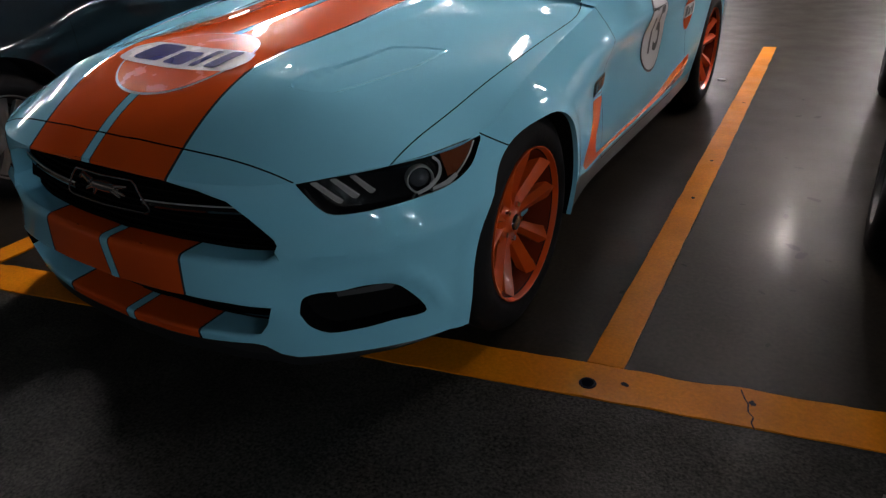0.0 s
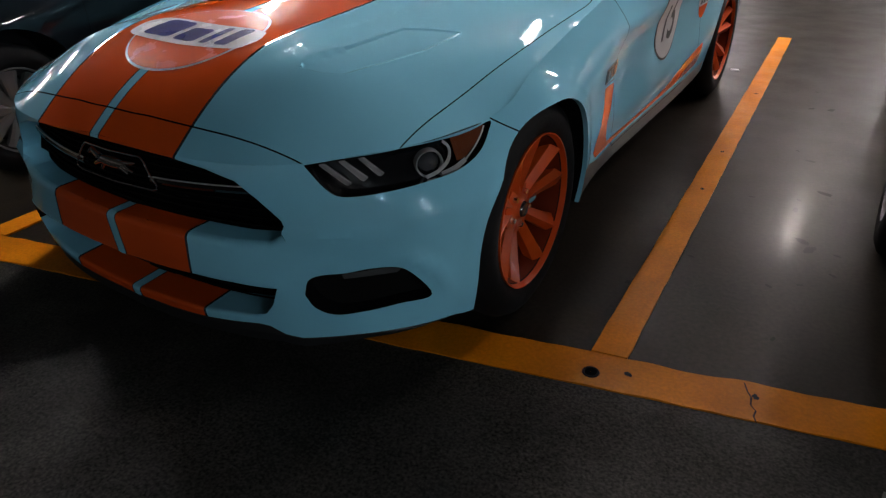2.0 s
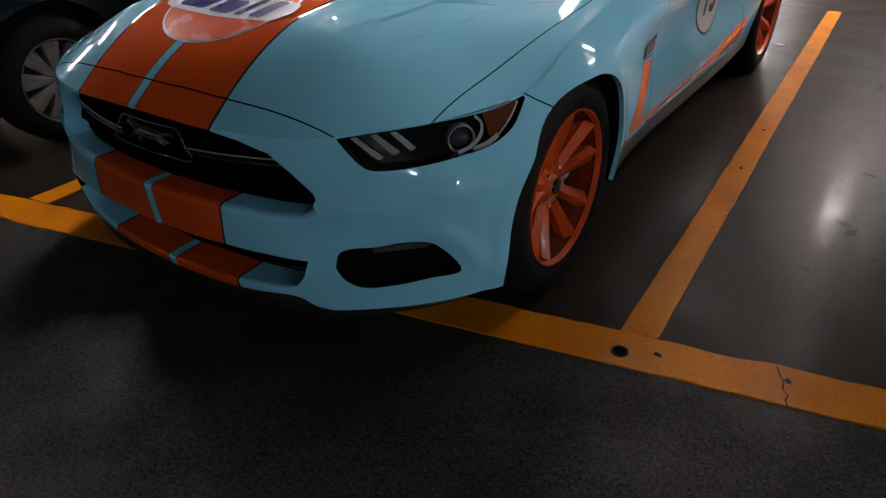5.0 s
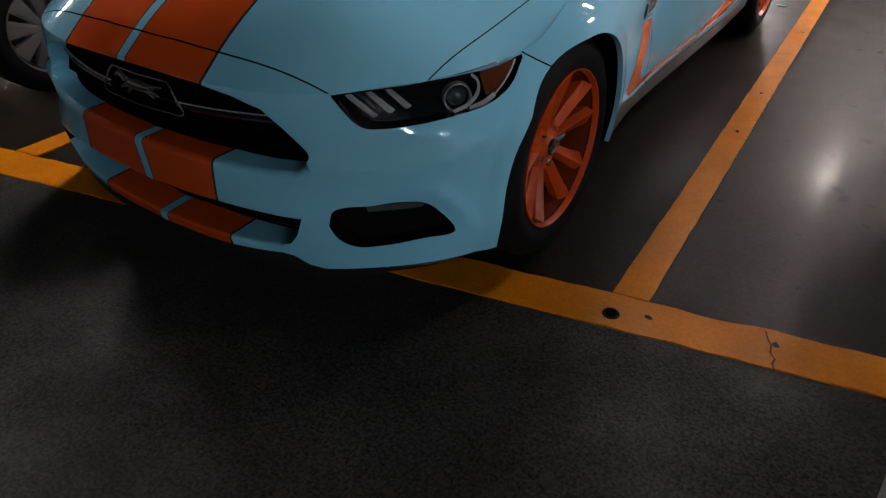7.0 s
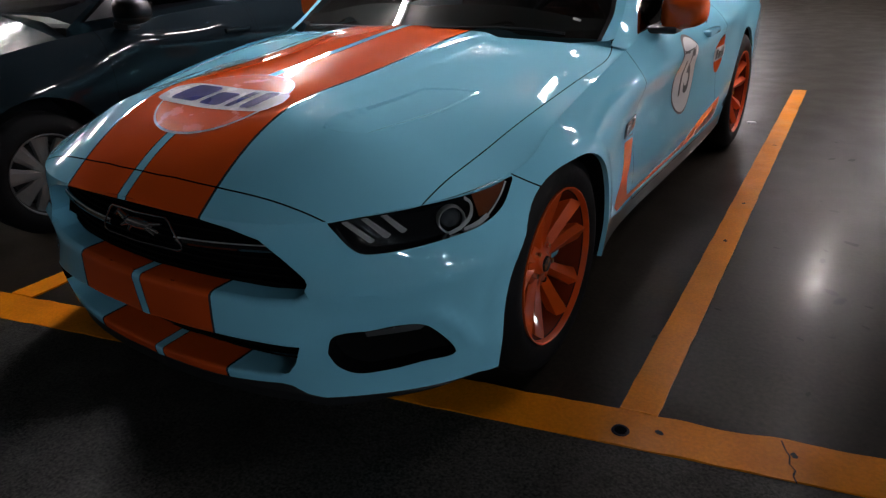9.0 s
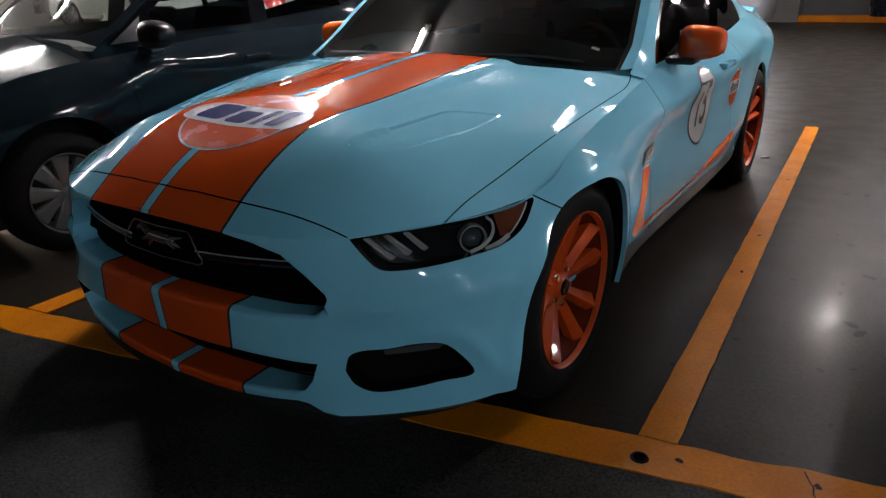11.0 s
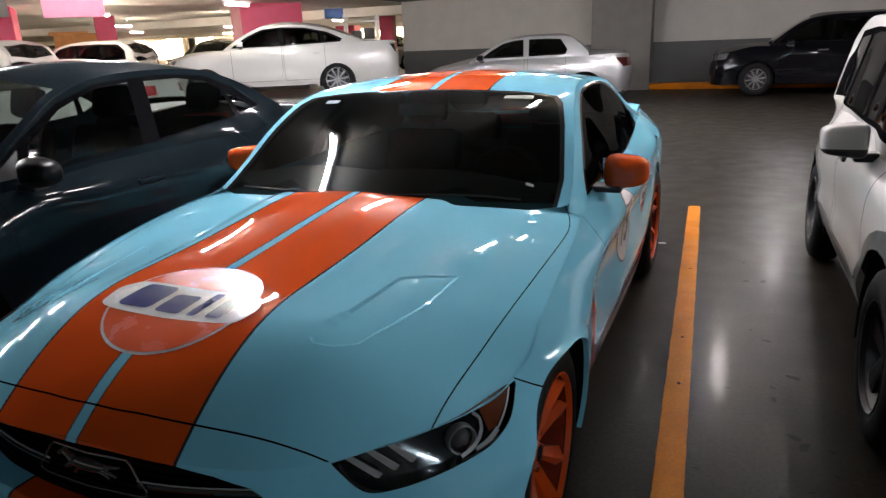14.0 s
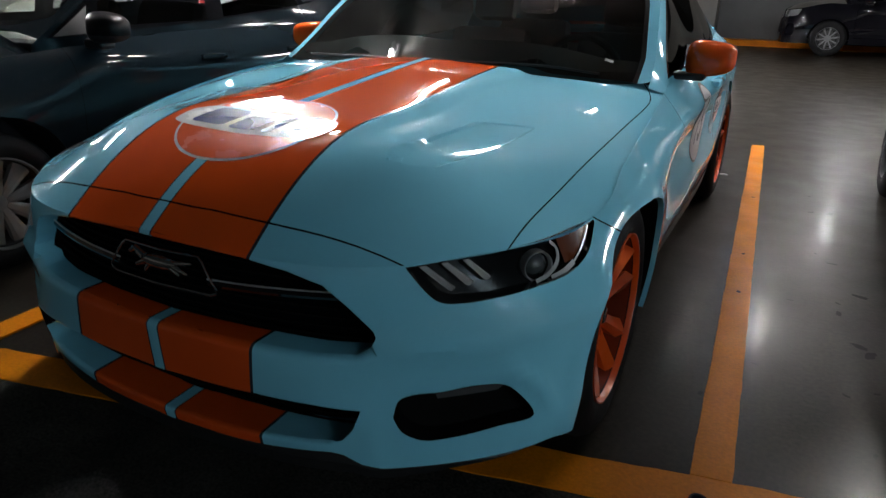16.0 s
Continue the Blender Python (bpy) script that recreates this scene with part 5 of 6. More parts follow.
tagged(mesh_object("floor", [(-70, -30, -0.1), (40, -30, -0.1), (40, 60, -0.1), (-70, 60, -0.1), (-70, -30, 0), (40, -30, 0), (40, 60, 0), (-70, 60, 0)],
                   [(4, 5, 6, 7), (0, 3, 2, 1), (0, 1, 5, 4), (1, 2, 6, 5), (2, 3, 7, 6), (3, 0, 4, 7)], M["concrete"], smooth=False), "polished grey concrete parking floor with stains", kind="structure")
tagged(mesh_object("road", [(-70, -30, 0.002), (40, -30, 0.002), (40, front_edge(40), 0.002), (-70, front_edge(-70), 0.002), (-70, -30, 0.006), (40, -30, 0.006), (40, front_edge(40), 0.006), (-70, front_edge(-70), 0.006)],
                   [(4, 5, 6, 7), (0, 1, 5, 4), (1, 2, 6, 5), (2, 3, 7, 6), (3, 0, 4, 7)], M["asphalt"], smooth=False), "dark asphalt driving lane", kind="structure")


def floor_line(name, corners, label, wobble=0.004):
    """A painted strip with slightly ragged edges; corners run round it, two long sides first and third."""
    a, b, c, d = [np.array(q, float) for q in corners]
    n = max(8, int(np.linalg.norm(b - a) / 0.025))
    t = np.linspace(0, 1, n)[:, None]
    rng = np.random.default_rng(len(label) + n)
    def rough():
        w = rng.normal(0, 1, n)
        return np.convolve(np.pad(w, 2, mode="edge"), (0.1, 0.25, 0.3, 0.25, 0.1), "valid")
    side = (d - a) / np.linalg.norm(d - a)
    lo = a + (b - a) * t + side * (rough() * wobble)[:, None]
    hi = d + (c - d) * t + side * (rough() * wobble)[:, None]
    v = [(*p, 0.009) for p in lo] + [(*p, 0.009) for p in hi] + [(*p, 0.002) for p in lo] + [(*p, 0.002) for p in hi]
    f = []
    for k in range(n - 1):
        f += [(k, k + 1, n + k + 1, n + k), (2 * n + k, 2 * n + k + 1, k + 1, k), (n + k, n + k + 1, 3 * n + k + 1, 3 * n + k)]
    f += [(0, n, 3 * n, 2 * n), (n - 1, 3 * n - 1, 4 * n - 1, 2 * n - 1)]
    return tagged(mesh_object(name, v, f, M["yellow"], smooth=False), label, "floor marking", kind="structure")


floor_line("line_front", [(-9, front_edge(-9)), (9, front_edge(9)), (9, front_edge(9) + 0.158), (-9, front_edge(-9) + 0.158)], "wide yellow line across the bay mouths", 0.006)
floor_line("line_bay_a", [(1.275, -0.118), (1.107, 4.62), (1.007, 4.60), (1.172, -0.134)], "yellow line between two parking bays", 0.0018)
floor_line("line_bay_b", [(-1.10, -0.595), (-1.27, 4.12), (-1.37, 4.10), (-1.21, -0.612)], "yellow line between two parking bays")

# stud, crack, stains and litter on the floor
stud = thing("floor_stud", "dark round metal stud on the yellow line", "floor stud", at=pose(1.206, -0.231, 0.009))
part("rim", lathe(bmesh.new(), [(0.016, 0.0), (0.019, 0.003), (0.023, 0.003), (0.025, 0.0)], 24, "z"), M["stain"], stud, smooth=True)
part("cap", lathe(bmesh.new(), [(0.0005, 0.001), (0.017, 0.001), (0.0175, -0.004)], 24, "z"), M["gap"], stud, smooth=True)


def blotch(x, y, r, z, seed, stretch=1.6):
    rng = np.random.default_rng(seed)
    a = np.linspace(0, 2 * math.pi, 15)[:-1]
    rr = r * (0.7 + 0.5 * rng.random(14))
    turn = rng.random() * 3
    px, py = rr * np.cos(a) * stretch, rr * np.sin(a)
    return [(x + u * math.cos(turn) - w * math.sin(turn), y + u * math.sin(turn) + w * math.cos(turn), z) for u, w in zip(px, py)]


sv, sf = [], []
for k, (x, y) in enumerate([(1.45, 3.07), (1.46, 2.69), (1.56, 2.71), (1.48, 1.92), (1.55, 1.8), (1.65, 1.42), (1.56, 1.3), (1.56, 1.19), (1.62, 0.91), (1.74, 0.85), (1.56, 0.51), (1.65, 0.57), (1.62, 0.2), (1.74, 0.69), (1.65, 0.85), (1.38, 1.24), (1.283, 0.588)]):
    sf.append(tuple(range(len(sv), len(sv) + 14)))
    sv += blotch(x, y, 0.007 + 0.005 * (k % 3) * (y > 0.7), 0.0015, k, 2.0)
for k, (x, y) in enumerate([(1.132, 2.826), (1.181, 1.2), (1.144, 0.286), (1.161, 1.706), (1.621, -0.111), (1.30, -0.19)]):
    sf.append(tuple(range(len(sv), len(sv) + 14)))
    sv += blotch(x, y, 0.008, 0.0105, 40 + k)
tagged(mesh_object("floor_stains", sv, sf, M["stain"], smooth=False), "dark oil spots and scuffs on the floor", "stain", kind="stuff")
crack = [(1.585, -0.065), (1.60, -0.10), (1.612, -0.118), (1.616, -0.15), (1.632, -0.168), (1.630, -0.19), (1.640, -0.212)]
cv, cf = [], []
for k, (x, y) in enumerate(crack):
    cv += [(x - 0.0022, y, 0.0105), (x + 0.0022, y, 0.0105)]
    if k:
        cf.append((2 * k - 2, 2 * k - 1, 2 * k + 1, 2 * k))
tagged(mesh_object("floor_crack", cv, cf, M["stain"], smooth=False), "thin dark crack through the yellow line", "crack", kind="structure")
litter = bmesh.new()
box(litter, (-0.03, -0.012, 0.001), (0.03, 0.012, 0.010), 0.005, pose(0.90, 3.38, 0, 0, 4, 25))
tagged(part("paper_scrap", litter, M["white"], None, smooth=True), "crumpled white paper scrap on the floor", "litter")
tagged(mesh_object("floor_patch", [(1.925, -0.30, 0.007), (2.6, -0.17, 0.007), (2.2, -3.2, 0.007), (1.60, -3.3, 0.007), (1.925, -0.30, 0.011), (2.6, -0.17, 0.011), (2.2, -3.2, 0.011), (1.60, -3.3, 0.011)],
                   [(7, 6, 5, 4), (0, 1, 5, 4), (1, 2, 6, 5), (2, 3, 7, 6), (3, 0, 4, 7)], M["concrete_pale"], smooth=False), "pale worn concrete strip in the driving lane", kind="structure")

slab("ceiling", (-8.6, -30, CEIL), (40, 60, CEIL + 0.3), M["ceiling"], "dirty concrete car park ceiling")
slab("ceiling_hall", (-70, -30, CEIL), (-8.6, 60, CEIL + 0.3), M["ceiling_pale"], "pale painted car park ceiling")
slab("wall_north", (-8.6, FAR, 0), (40, FAR + 0.3, CEIL), M["wall_upper"], "off-white car park wall")
slab("wall_dado", (-8.6, FAR - 0.02, 0), (40, FAR, 1.25), M["wall_lower"], "dark grey painted lower part of the wall")
slab("kerb", (-8.6, FAR - 0.5, 0), (40, FAR - 0.02, 0.16), M["yellow"], "yellow painted concrete kerb along the wall")
slab("pillar", (-2.5, FAR - 0.6, 0), (-0.9, FAR, CEIL), M["pillar_grey"], "grey painted concrete pillar at the wall", category="pillar", kind="")
slab("wall_east", (12, -30, 0), (12.3, FAR, CEIL), M["wall_upper"], "off-white car park wall")
slab("wall_south", (-70, -12.3, 0), (12, -12, CEIL), M["wall_upper"], "off-white car park wall")
slab("wall_west", (-60.3, -12, 0), (-60, 60, CEIL), M["wall_upper"], "off-white car park wall")
slab("wall_back", (-60, 50, 0), (-8.6, 50.3, CEIL), M["wall_upper"], "off-white car park wall")


def ceiling_light(x, y, turn=0.0, glow=M["tube"], drop=0.0, half=0.40):
    t = thing("ceiling_light", "white ceiling light with a bright fluorescent tube", "ceiling light", "ceiling lights", pose(x, y, CEIL - drop, 0, 0, turn))
    part("housing", boxed((-0.06, -half - 0.05, -0.055), (0.06, half + 0.05, 0), 0.008), M["lamp_white"], t)
    bm = lathe(bmesh.new(), [(0.001, -half), (0.017, -half), (0.017, half), (0.001, half)], 12, "y", m=pose(0, 0, -0.085))
    part("tube", bm, glow, t, smooth=True)
    for y1 in (-half - 0.02, half + 0.02):
        part("end_cap", boxed((-0.025, y1 - 0.02, -0.11), (0.025, y1 + 0.02, -0.05), 0.006), M["lamp_white"], t)
    if drop:
        for y1 in (-0.25, 0.25):
            part("hanger", boxed((-0.008, y1 - 0.008, 0), (0.008, y1 + 0.008, drop)), M["lamp_white"], t)
    return t


first = ceiling_light(-1.70, 1.55)
# The last two are unseen, added to brighten the far floor.
for x, y in ((-1.80, 4.1), (-4.35, 4.27), (5.2, 3.2), (5.0, 6.9), (-4.6, 7.4), (-1.5, 7.4), (-7.7, 1.2), (-7.6, 4.3), (-9.0, 7.7), (-10.6, 1.2), (-10.8, 4.4), (-5.2, 1.3),
             (-1.4, 11.0), (-4.6, 11.0), (2.2, 11.6), (-7.6, 11.0), (5.6, 11.6), (3.9, 8.6), (-0.8, 12.6)):
    copy_thing(first, pose(x, y, CEIL, 0, 0, 0))
small = ceiling_light(0.12, 2.35, 0.0, M["dim_tube"], 0.0, 0.20)
copy_thing(small, pose(0.32, 3.15, CEIL))
dimmer = ceiling_light(2.3, 3.5, 0.0, M["dim_tube"])
for x, y in ((1.38, 6.9), (-1.5, 9.4)):
    copy_thing(dimmer, pose(x, y, CEIL, 0, 0, 0))
# cool tubes across the driving lane, unseen, added to fill the coupe's front
cool = ceiling_light(8.6, -3.0, 0.0, M["cool_tube"])
for x, y in ((6.6, -4.2), (9.6, -5.6), (7.4, -8.6)):
    copy_thing(cool, pose(x, y, CEIL, 0, 0, 0))
# the hall beside it hangs warmer, stronger lights
warm = ceiling_light(-9.5, 12.0, 0.0, M["warm_tube"], 0.16)
# The first six are out of view, added to brighten the hall's reflection.
for x, y in ((-13.6, 5.8), (-19.5, 6.2), (-25.5, 8.0), (-14.5, 0.5), (-21.0, 1.0), (-28.0, 2.0), (-14.0, 12.0), (-19.5, 12.0), (-14.0, 18.0), (-19.5, 18.0), (-25.0, 15.0), (-14.0, 24.0), (-19.5, 24.0), (-25.0, 24.0), (-31.0, 20.0), (-14.0, 31.0), (-20.0, 32.0), (-27.0, 33.0), (-34.0, 30.0), (-12.0, 38.0), (-20.0, 40.0), (-30.0, 40.0), (-40.0, 34.0)):
    copy_thing(warm, pose(x, y, CEIL - 0.16, 0, 0, 0))


# ---- other parked cars ----
def side_profile(half, sill, shoulder, belt_z, stations, pinch=0.05):
    out = []
    for y in stations:
        out += [(half - pinch, y, belt_z - 0.05), (half, y, shoulder), (half - 0.012, y, (shoulder + sill) / 2), (half, y, sill + 0.16), (half - 0.04, y, sill)]
    return out


def parked_car(name, label, spec, paint, glass_mat, at, rim_mat, detail=1):
    """A plain saloon, estate or off-roader from a short table of its dimensions; its nose looks along -y, its front axle stands at y = 0."""
    car = thing(name, label, "car", "parked cars", at)
    W, n, tl, wb = spec["half"], spec["nose"], spec["tail"], spec["base"]
    plan = [(0, -n), (W * 0.45, -n + 0.03), (W * 0.78, -n + 0.14), (W * 0.95, -n + 0.36), (W * 0.99, -n + 0.65), (W, 0.3), (W, 1.2), (W, 2.2), (W * 0.99, tl - 0.55), (W * 0.93, tl - 0.22), (W * 0.75, tl - 0.06), (W * 0.45, tl), (0, tl + 0.01)]
    hz, bz, dz = spec["nose_z"], spec["belt_z"], spec["deck_z"]
    tops = [(0, -n + 0.08, hz), (W * 0.45, -n + 0.11, hz), (W * 0.72, -n + 0.22, hz + 0.01), (W * 0.88, -n + 0.45, hz + 0.05), (W * 0.90, -0.1, hz + 0.13), (W * 0.90, 0.45, bz - 0.04), (W * 0.89, 1.0, bz), (W * 0.89, 1.8, bz + 0.01), (W * 0.88, 2.6, bz + 0.03),
            (W * 0.84, tl - 0.5, dz), (W * 0.7, tl - 0.14, dz), (W * 0.45, tl - 0.08, dz), (0, tl - 0.07, dz)]
    sill = spec["sill"]
    controls = side_profile(W, sill, bz - 0.22, bz, (0.5, 1.2, 2.0)) + [(W * 1.005, y, z) for y in (-0.05, wb) for z in (0.55, 0.68)]
    controls += [(0, -n, 0.5), (0, -n + 0.02, 0.3), (W * 0.45, -n + 0.03, 0.45), (W * 0.78, -n + 0.14, 0.45), (W * 0.78, -n + 0.15, 0.28), (W * 0.95, -n + 0.36, 0.45), (W * 0.94, -n + 0.36, 0.28), (0, tl + 0.01, 0.6), (0, tl - 0.03, 0.35), (W * 0.75, tl - 0.06, 0.6), (W * 0.74, tl - 0.08, 0.35), (W * 0.95, tl - 0.3, 0.6)]
    b = Belt(plan, controls, tops)
    cowl_y = spec["cowl"]
    rail = spec["rail"]
    sh = Shell(b, [(-n + 0.25, hz + 0.09), (-0.3, hz + 0.17), (cowl_y, spec["cowl_z"])], [], [(0, cowl_y), (W * 0.55, cowl_y + 0.06), (rail[0][0], rail[0][1])], rail, spec["roof"], spec["deck"], tl)
    L = b.length
    R = spec["arch"]
    def arch(yc):
        return [(b.s_at(yc - R * math.cos(radians(a))), 0.32 + R * math.sin(radians(a))) for a in range(-12, 193, 12)]
    fa, ra = arch(0.0), arch(wb)
    outer = [(0, sill - 0.02), (b.s_at(-0.5), sill - 0.02)] + fa + [(b.s_at(R + 0.06), sill), (b.s_at(wb - R - 0.06), sill)] + ra + [(b.s_at(wb + R + 0.08), sill + 0.02), (L, sill + 0.06)] + [(float(s), float(b.top(s))) for s in np.linspace(L, 0, 160)]
    S = b.s_at
    grille = [(-0.02, hz - 0.06), (0.36, hz - 0.06), (0.33, hz - 0.16), (-0.02, hz - 0.17)]
    low = [(-0.02, 0.40), (0.50, 0.40), (0.46, 0.27), (-0.02, 0.26)]
    lamp = [(0.42, hz - 0.02), (0.62, hz - 0.005), (0.98, hz + 0.02), (0.92, hz - 0.10), (0.60, hz - 0.14), (0.43, hz - 0.12)]
    tail = [(L - 0.95, dz - 0.08), (L - 0.40, dz - 0.08), (L - 0.42, dz - 0.24), (L - 0.80, dz - 0.26)]
    gaps = []
    for y0, y1 in spec["doors"]:
        gaps.append(("gap", ribbon([(S(y0), bz + 0.1), (S(y0), 0.5), (S(y0 + 0.02), sill + 0.12), (S(y1 - 0.1), sill + 0.12), (S(y1), sill + 0.3), (S(y1), bz + 0.1)], 0.003)))
    regs = gaps + [("grille", grille), ("grille", low), ("lamp", lamp), ("tail", tail)]
    if spec.get("clad"):
        regs = [("clad", [(b.s_at(-0.62), 0), (L + 0.1, 0), (L + 0.1, sill + 0.10), (S(wb + R + 0.1), sill + 0.10)] + [(b.s_at(wb - (R + 0.07) * math.cos(radians(a))), 0.32 + (R + 0.07) * math.sin(radians(a))) for a in range(180, -1, -12)] +
                 [(S(wb - R - 0.12), sill + 0.10), (S(R + 0.12), sill + 0.10)] + [(b.s_at(-(R + 0.07) * math.cos(radians(a))), 0.32 + (R + 0.07) * math.sin(radians(a))) for a in range(180, -1, -12)])] + regs
    res = 0.035 if detail else 0.06
    p = {k: outward(v, out_xy) for k, v in patch(outer, regs, b.lift, res).items()}
    skin("body", both(p["rest"]), paint, car)
    for f in (lambda q: q, mirrored):
        if "gap" in p:
            skin("door_gap", f(p["gap"]), M["gap"], car)
        skin("headlight", f(p["lamp"]), M["headlamp"], car)
        skin("tail_light", f(p["tail"]), spec.get("tail_mat", M["red_lens"]), car)
    skin("grille", both(p["grille"]), M["black_plastic"], car)
    if "clad" in p:
        skin("cladding", both(p["clad"]), M["grey_plastic"], car, "dark grey plastic cladding")
    pb = outward(patch(sh.bonnet_outline, [], sh.lift_bonnet, res)["rest"], up)
    skin("bonnet", both(pb), paint, car)
    r = sh.rail
    ro = np.vstack([[(0, cowl_y - 0.03)], [(rail[0][0] * 0.75, cowl_y + 0.04)], r[3:, :2], [(0, r[-1, 1])]])
    pr = {k: outward(v, up) for k, v in patch(ro, [("screen", spec["screen"]), ("back", spec["back"])], sh.lift_roof, res).items()}
    skin("roof", both(pr["rest"]), paint, car)
    skin("windscreen", both(pr["screen"]), glass_mat, car)
    skin("rear_window", both(pr["back"]), glass_mat, car)
    regs = []
    for q in spec["windows"]:
        regs.append(("glass", q))
    frame_q = spec.get("window_frame")
    ps = {k: outward(v, out_xy) for k, v in patch(sh.side_outline(), ([("frame", frame_q)] if frame_q else []) + ([("sail", spec["sail"])] if spec.get("sail") else []) + regs, sh.lift_side, res).items()}
    for f in (lambda q: q, mirrored):
        skin("pillar", f(ps["rest"]), paint, car)
        if "frame" in ps:
            skin("window_frame", f(ps["frame"]), M["frame_black"], car)
        if "sail" in ps:
            skin("sail_panel", f(ps["sail"]), M["grey_plastic"], car, "grey plastic corner panel")
        skin("side_window", f(ps["glass"]), glass_mat, car)
    skin("boot_lid", both(outward(patch(sh.deck_outline(), [], sh.lift_deck, res)["rest"], up)), paint, car)
    part("floor_pan", boxed((-W * 0.85, -n + 0.2, sill - 0.02), (W * 0.85, tl - 0.15, sill + 0.06)), M["cabin"], car)
    part("engine_bay", boxed((-W * 0.62, -n + 0.25, sill), (W * 0.62, cowl_y, hz - 0.08)), M["cabin"], car)
    part("dashboard", boxed((-W * 0.8, cowl_y + 0.12, 0.5), (W * 0.8, cowl_y + 0.5, bz - 0.02), 0.05), M["cabin"], car)
    for x in (-0.36, 0.36):
        seat(car, x, cowl_y + spec.get("front_seat", 1.05), spec["seat_z"], spec.get("seat_mat", M["cabin"]))
        seat(car, x, cowl_y + spec.get("rear_seat", 1.92), spec["seat_z"] + spec.get("rear_rise", 0.02), spec.get("seat_mat", M["cabin"]))
    rr = spec["wheel"]
    for y in (0.0, wb):
        for sgn in (1, -1):
            wheel(car, (sgn * (W - 0.115), y, rr), rr, spec["rim"], 0.20, "plain", rim_mat, sgn, spokes=spec.get("spokes", 9), wide=spec.get("spoke_wide", 1.0))
            bm = bmesh.new()
            rows = []
            for a in range(-12, 193, 12):
                c, s = math.cos(radians(a)), math.sin(radians(a))
                rows.append([bm.verts.new((sgn * x, y + (R + 0.01) * c, 0.32 + (R + 0.01) * s)) for x in (W - 0.32, W - 0.03)] + [bm.verts.new((sgn * (W - 0.32), y, 0.32))])
            for a, c in zip(rows, rows[1:]):
                bm.faces.new((a[0], a[1], c[1], c[0]))
                bm.faces.new((a[0], c[0], a[2]))
            part("wheel_arch_liner", bm, M["cabin"], car)
    for sgn in (1, -1):
        mx, my, mz = spec["mirror"]
        m = new("door_mirror")
        m.parent = car
        mw = spec.get("mirror_half", 0.10)
        bm = bmesh.new()
        bmesh.ops.create_uvsphere(bm, u_segments=20, v_segments=12, radius=1)
        for v in bm.verts:
            x, y, z = (math.copysign(abs(c) ** spec.get("mirror_round", 0.7), c) for c in v.co)
            v.co = (sgn * mx + mw * x, my - 0.01 + 0.075 * y * (1.0 if y < 0 else 0.9), mz + 0.012 + (0.066 - 0.012 * x * sgn) * z)
        low = bm.copy()
        bmesh.ops.bisect_plane(bm, geom=bm.verts[:] + bm.edges[:] + bm.faces[:], plane_co=(0, 0, mz - 0.018), plane_no=(0, 0, -1), clear_outer=True)
        bmesh.ops.bisect_plane(low, geom=low.verts[:] + low.edges[:] + low.faces[:], plane_co=(0, 0, mz - 0.018), plane_no=(0, 0, 1), clear_outer=True)
        part("cap", bm, spec.get("mirror_mat", paint), m, smooth=True)
        part("lower_cap", low, M["black_plastic"], m, smooth=True)
        part("glass", boxed((sgn * mx - mw + 0.045, my + 0.050, mz - 0.018), (sgn * mx + mw - 0.045, my + 0.059, mz + 0.042), 0.003), M["mirror"], m)
        part("foot", boxed((sgn * (mx - 0.10) - 0.06, my - 0.03, mz - 0.08), (sgn * (mx - 0.10) + 0.06, my + 0.05, mz - 0.04), 0.012), M["black_plastic"], m)
        for yh in spec["handles"]:
            hx = b.lift([(S(yh), bz - 0.13)])[0]
            part("door_handle", boxed((sgn * hx[0] - 0.022, yh - 0.10, bz - 0.145), (sgn * hx[0] + 0.022, yh + 0.09, bz - 0.115), 0.01), spec.get("handle_mat", paint), car, smooth=True)
    return car


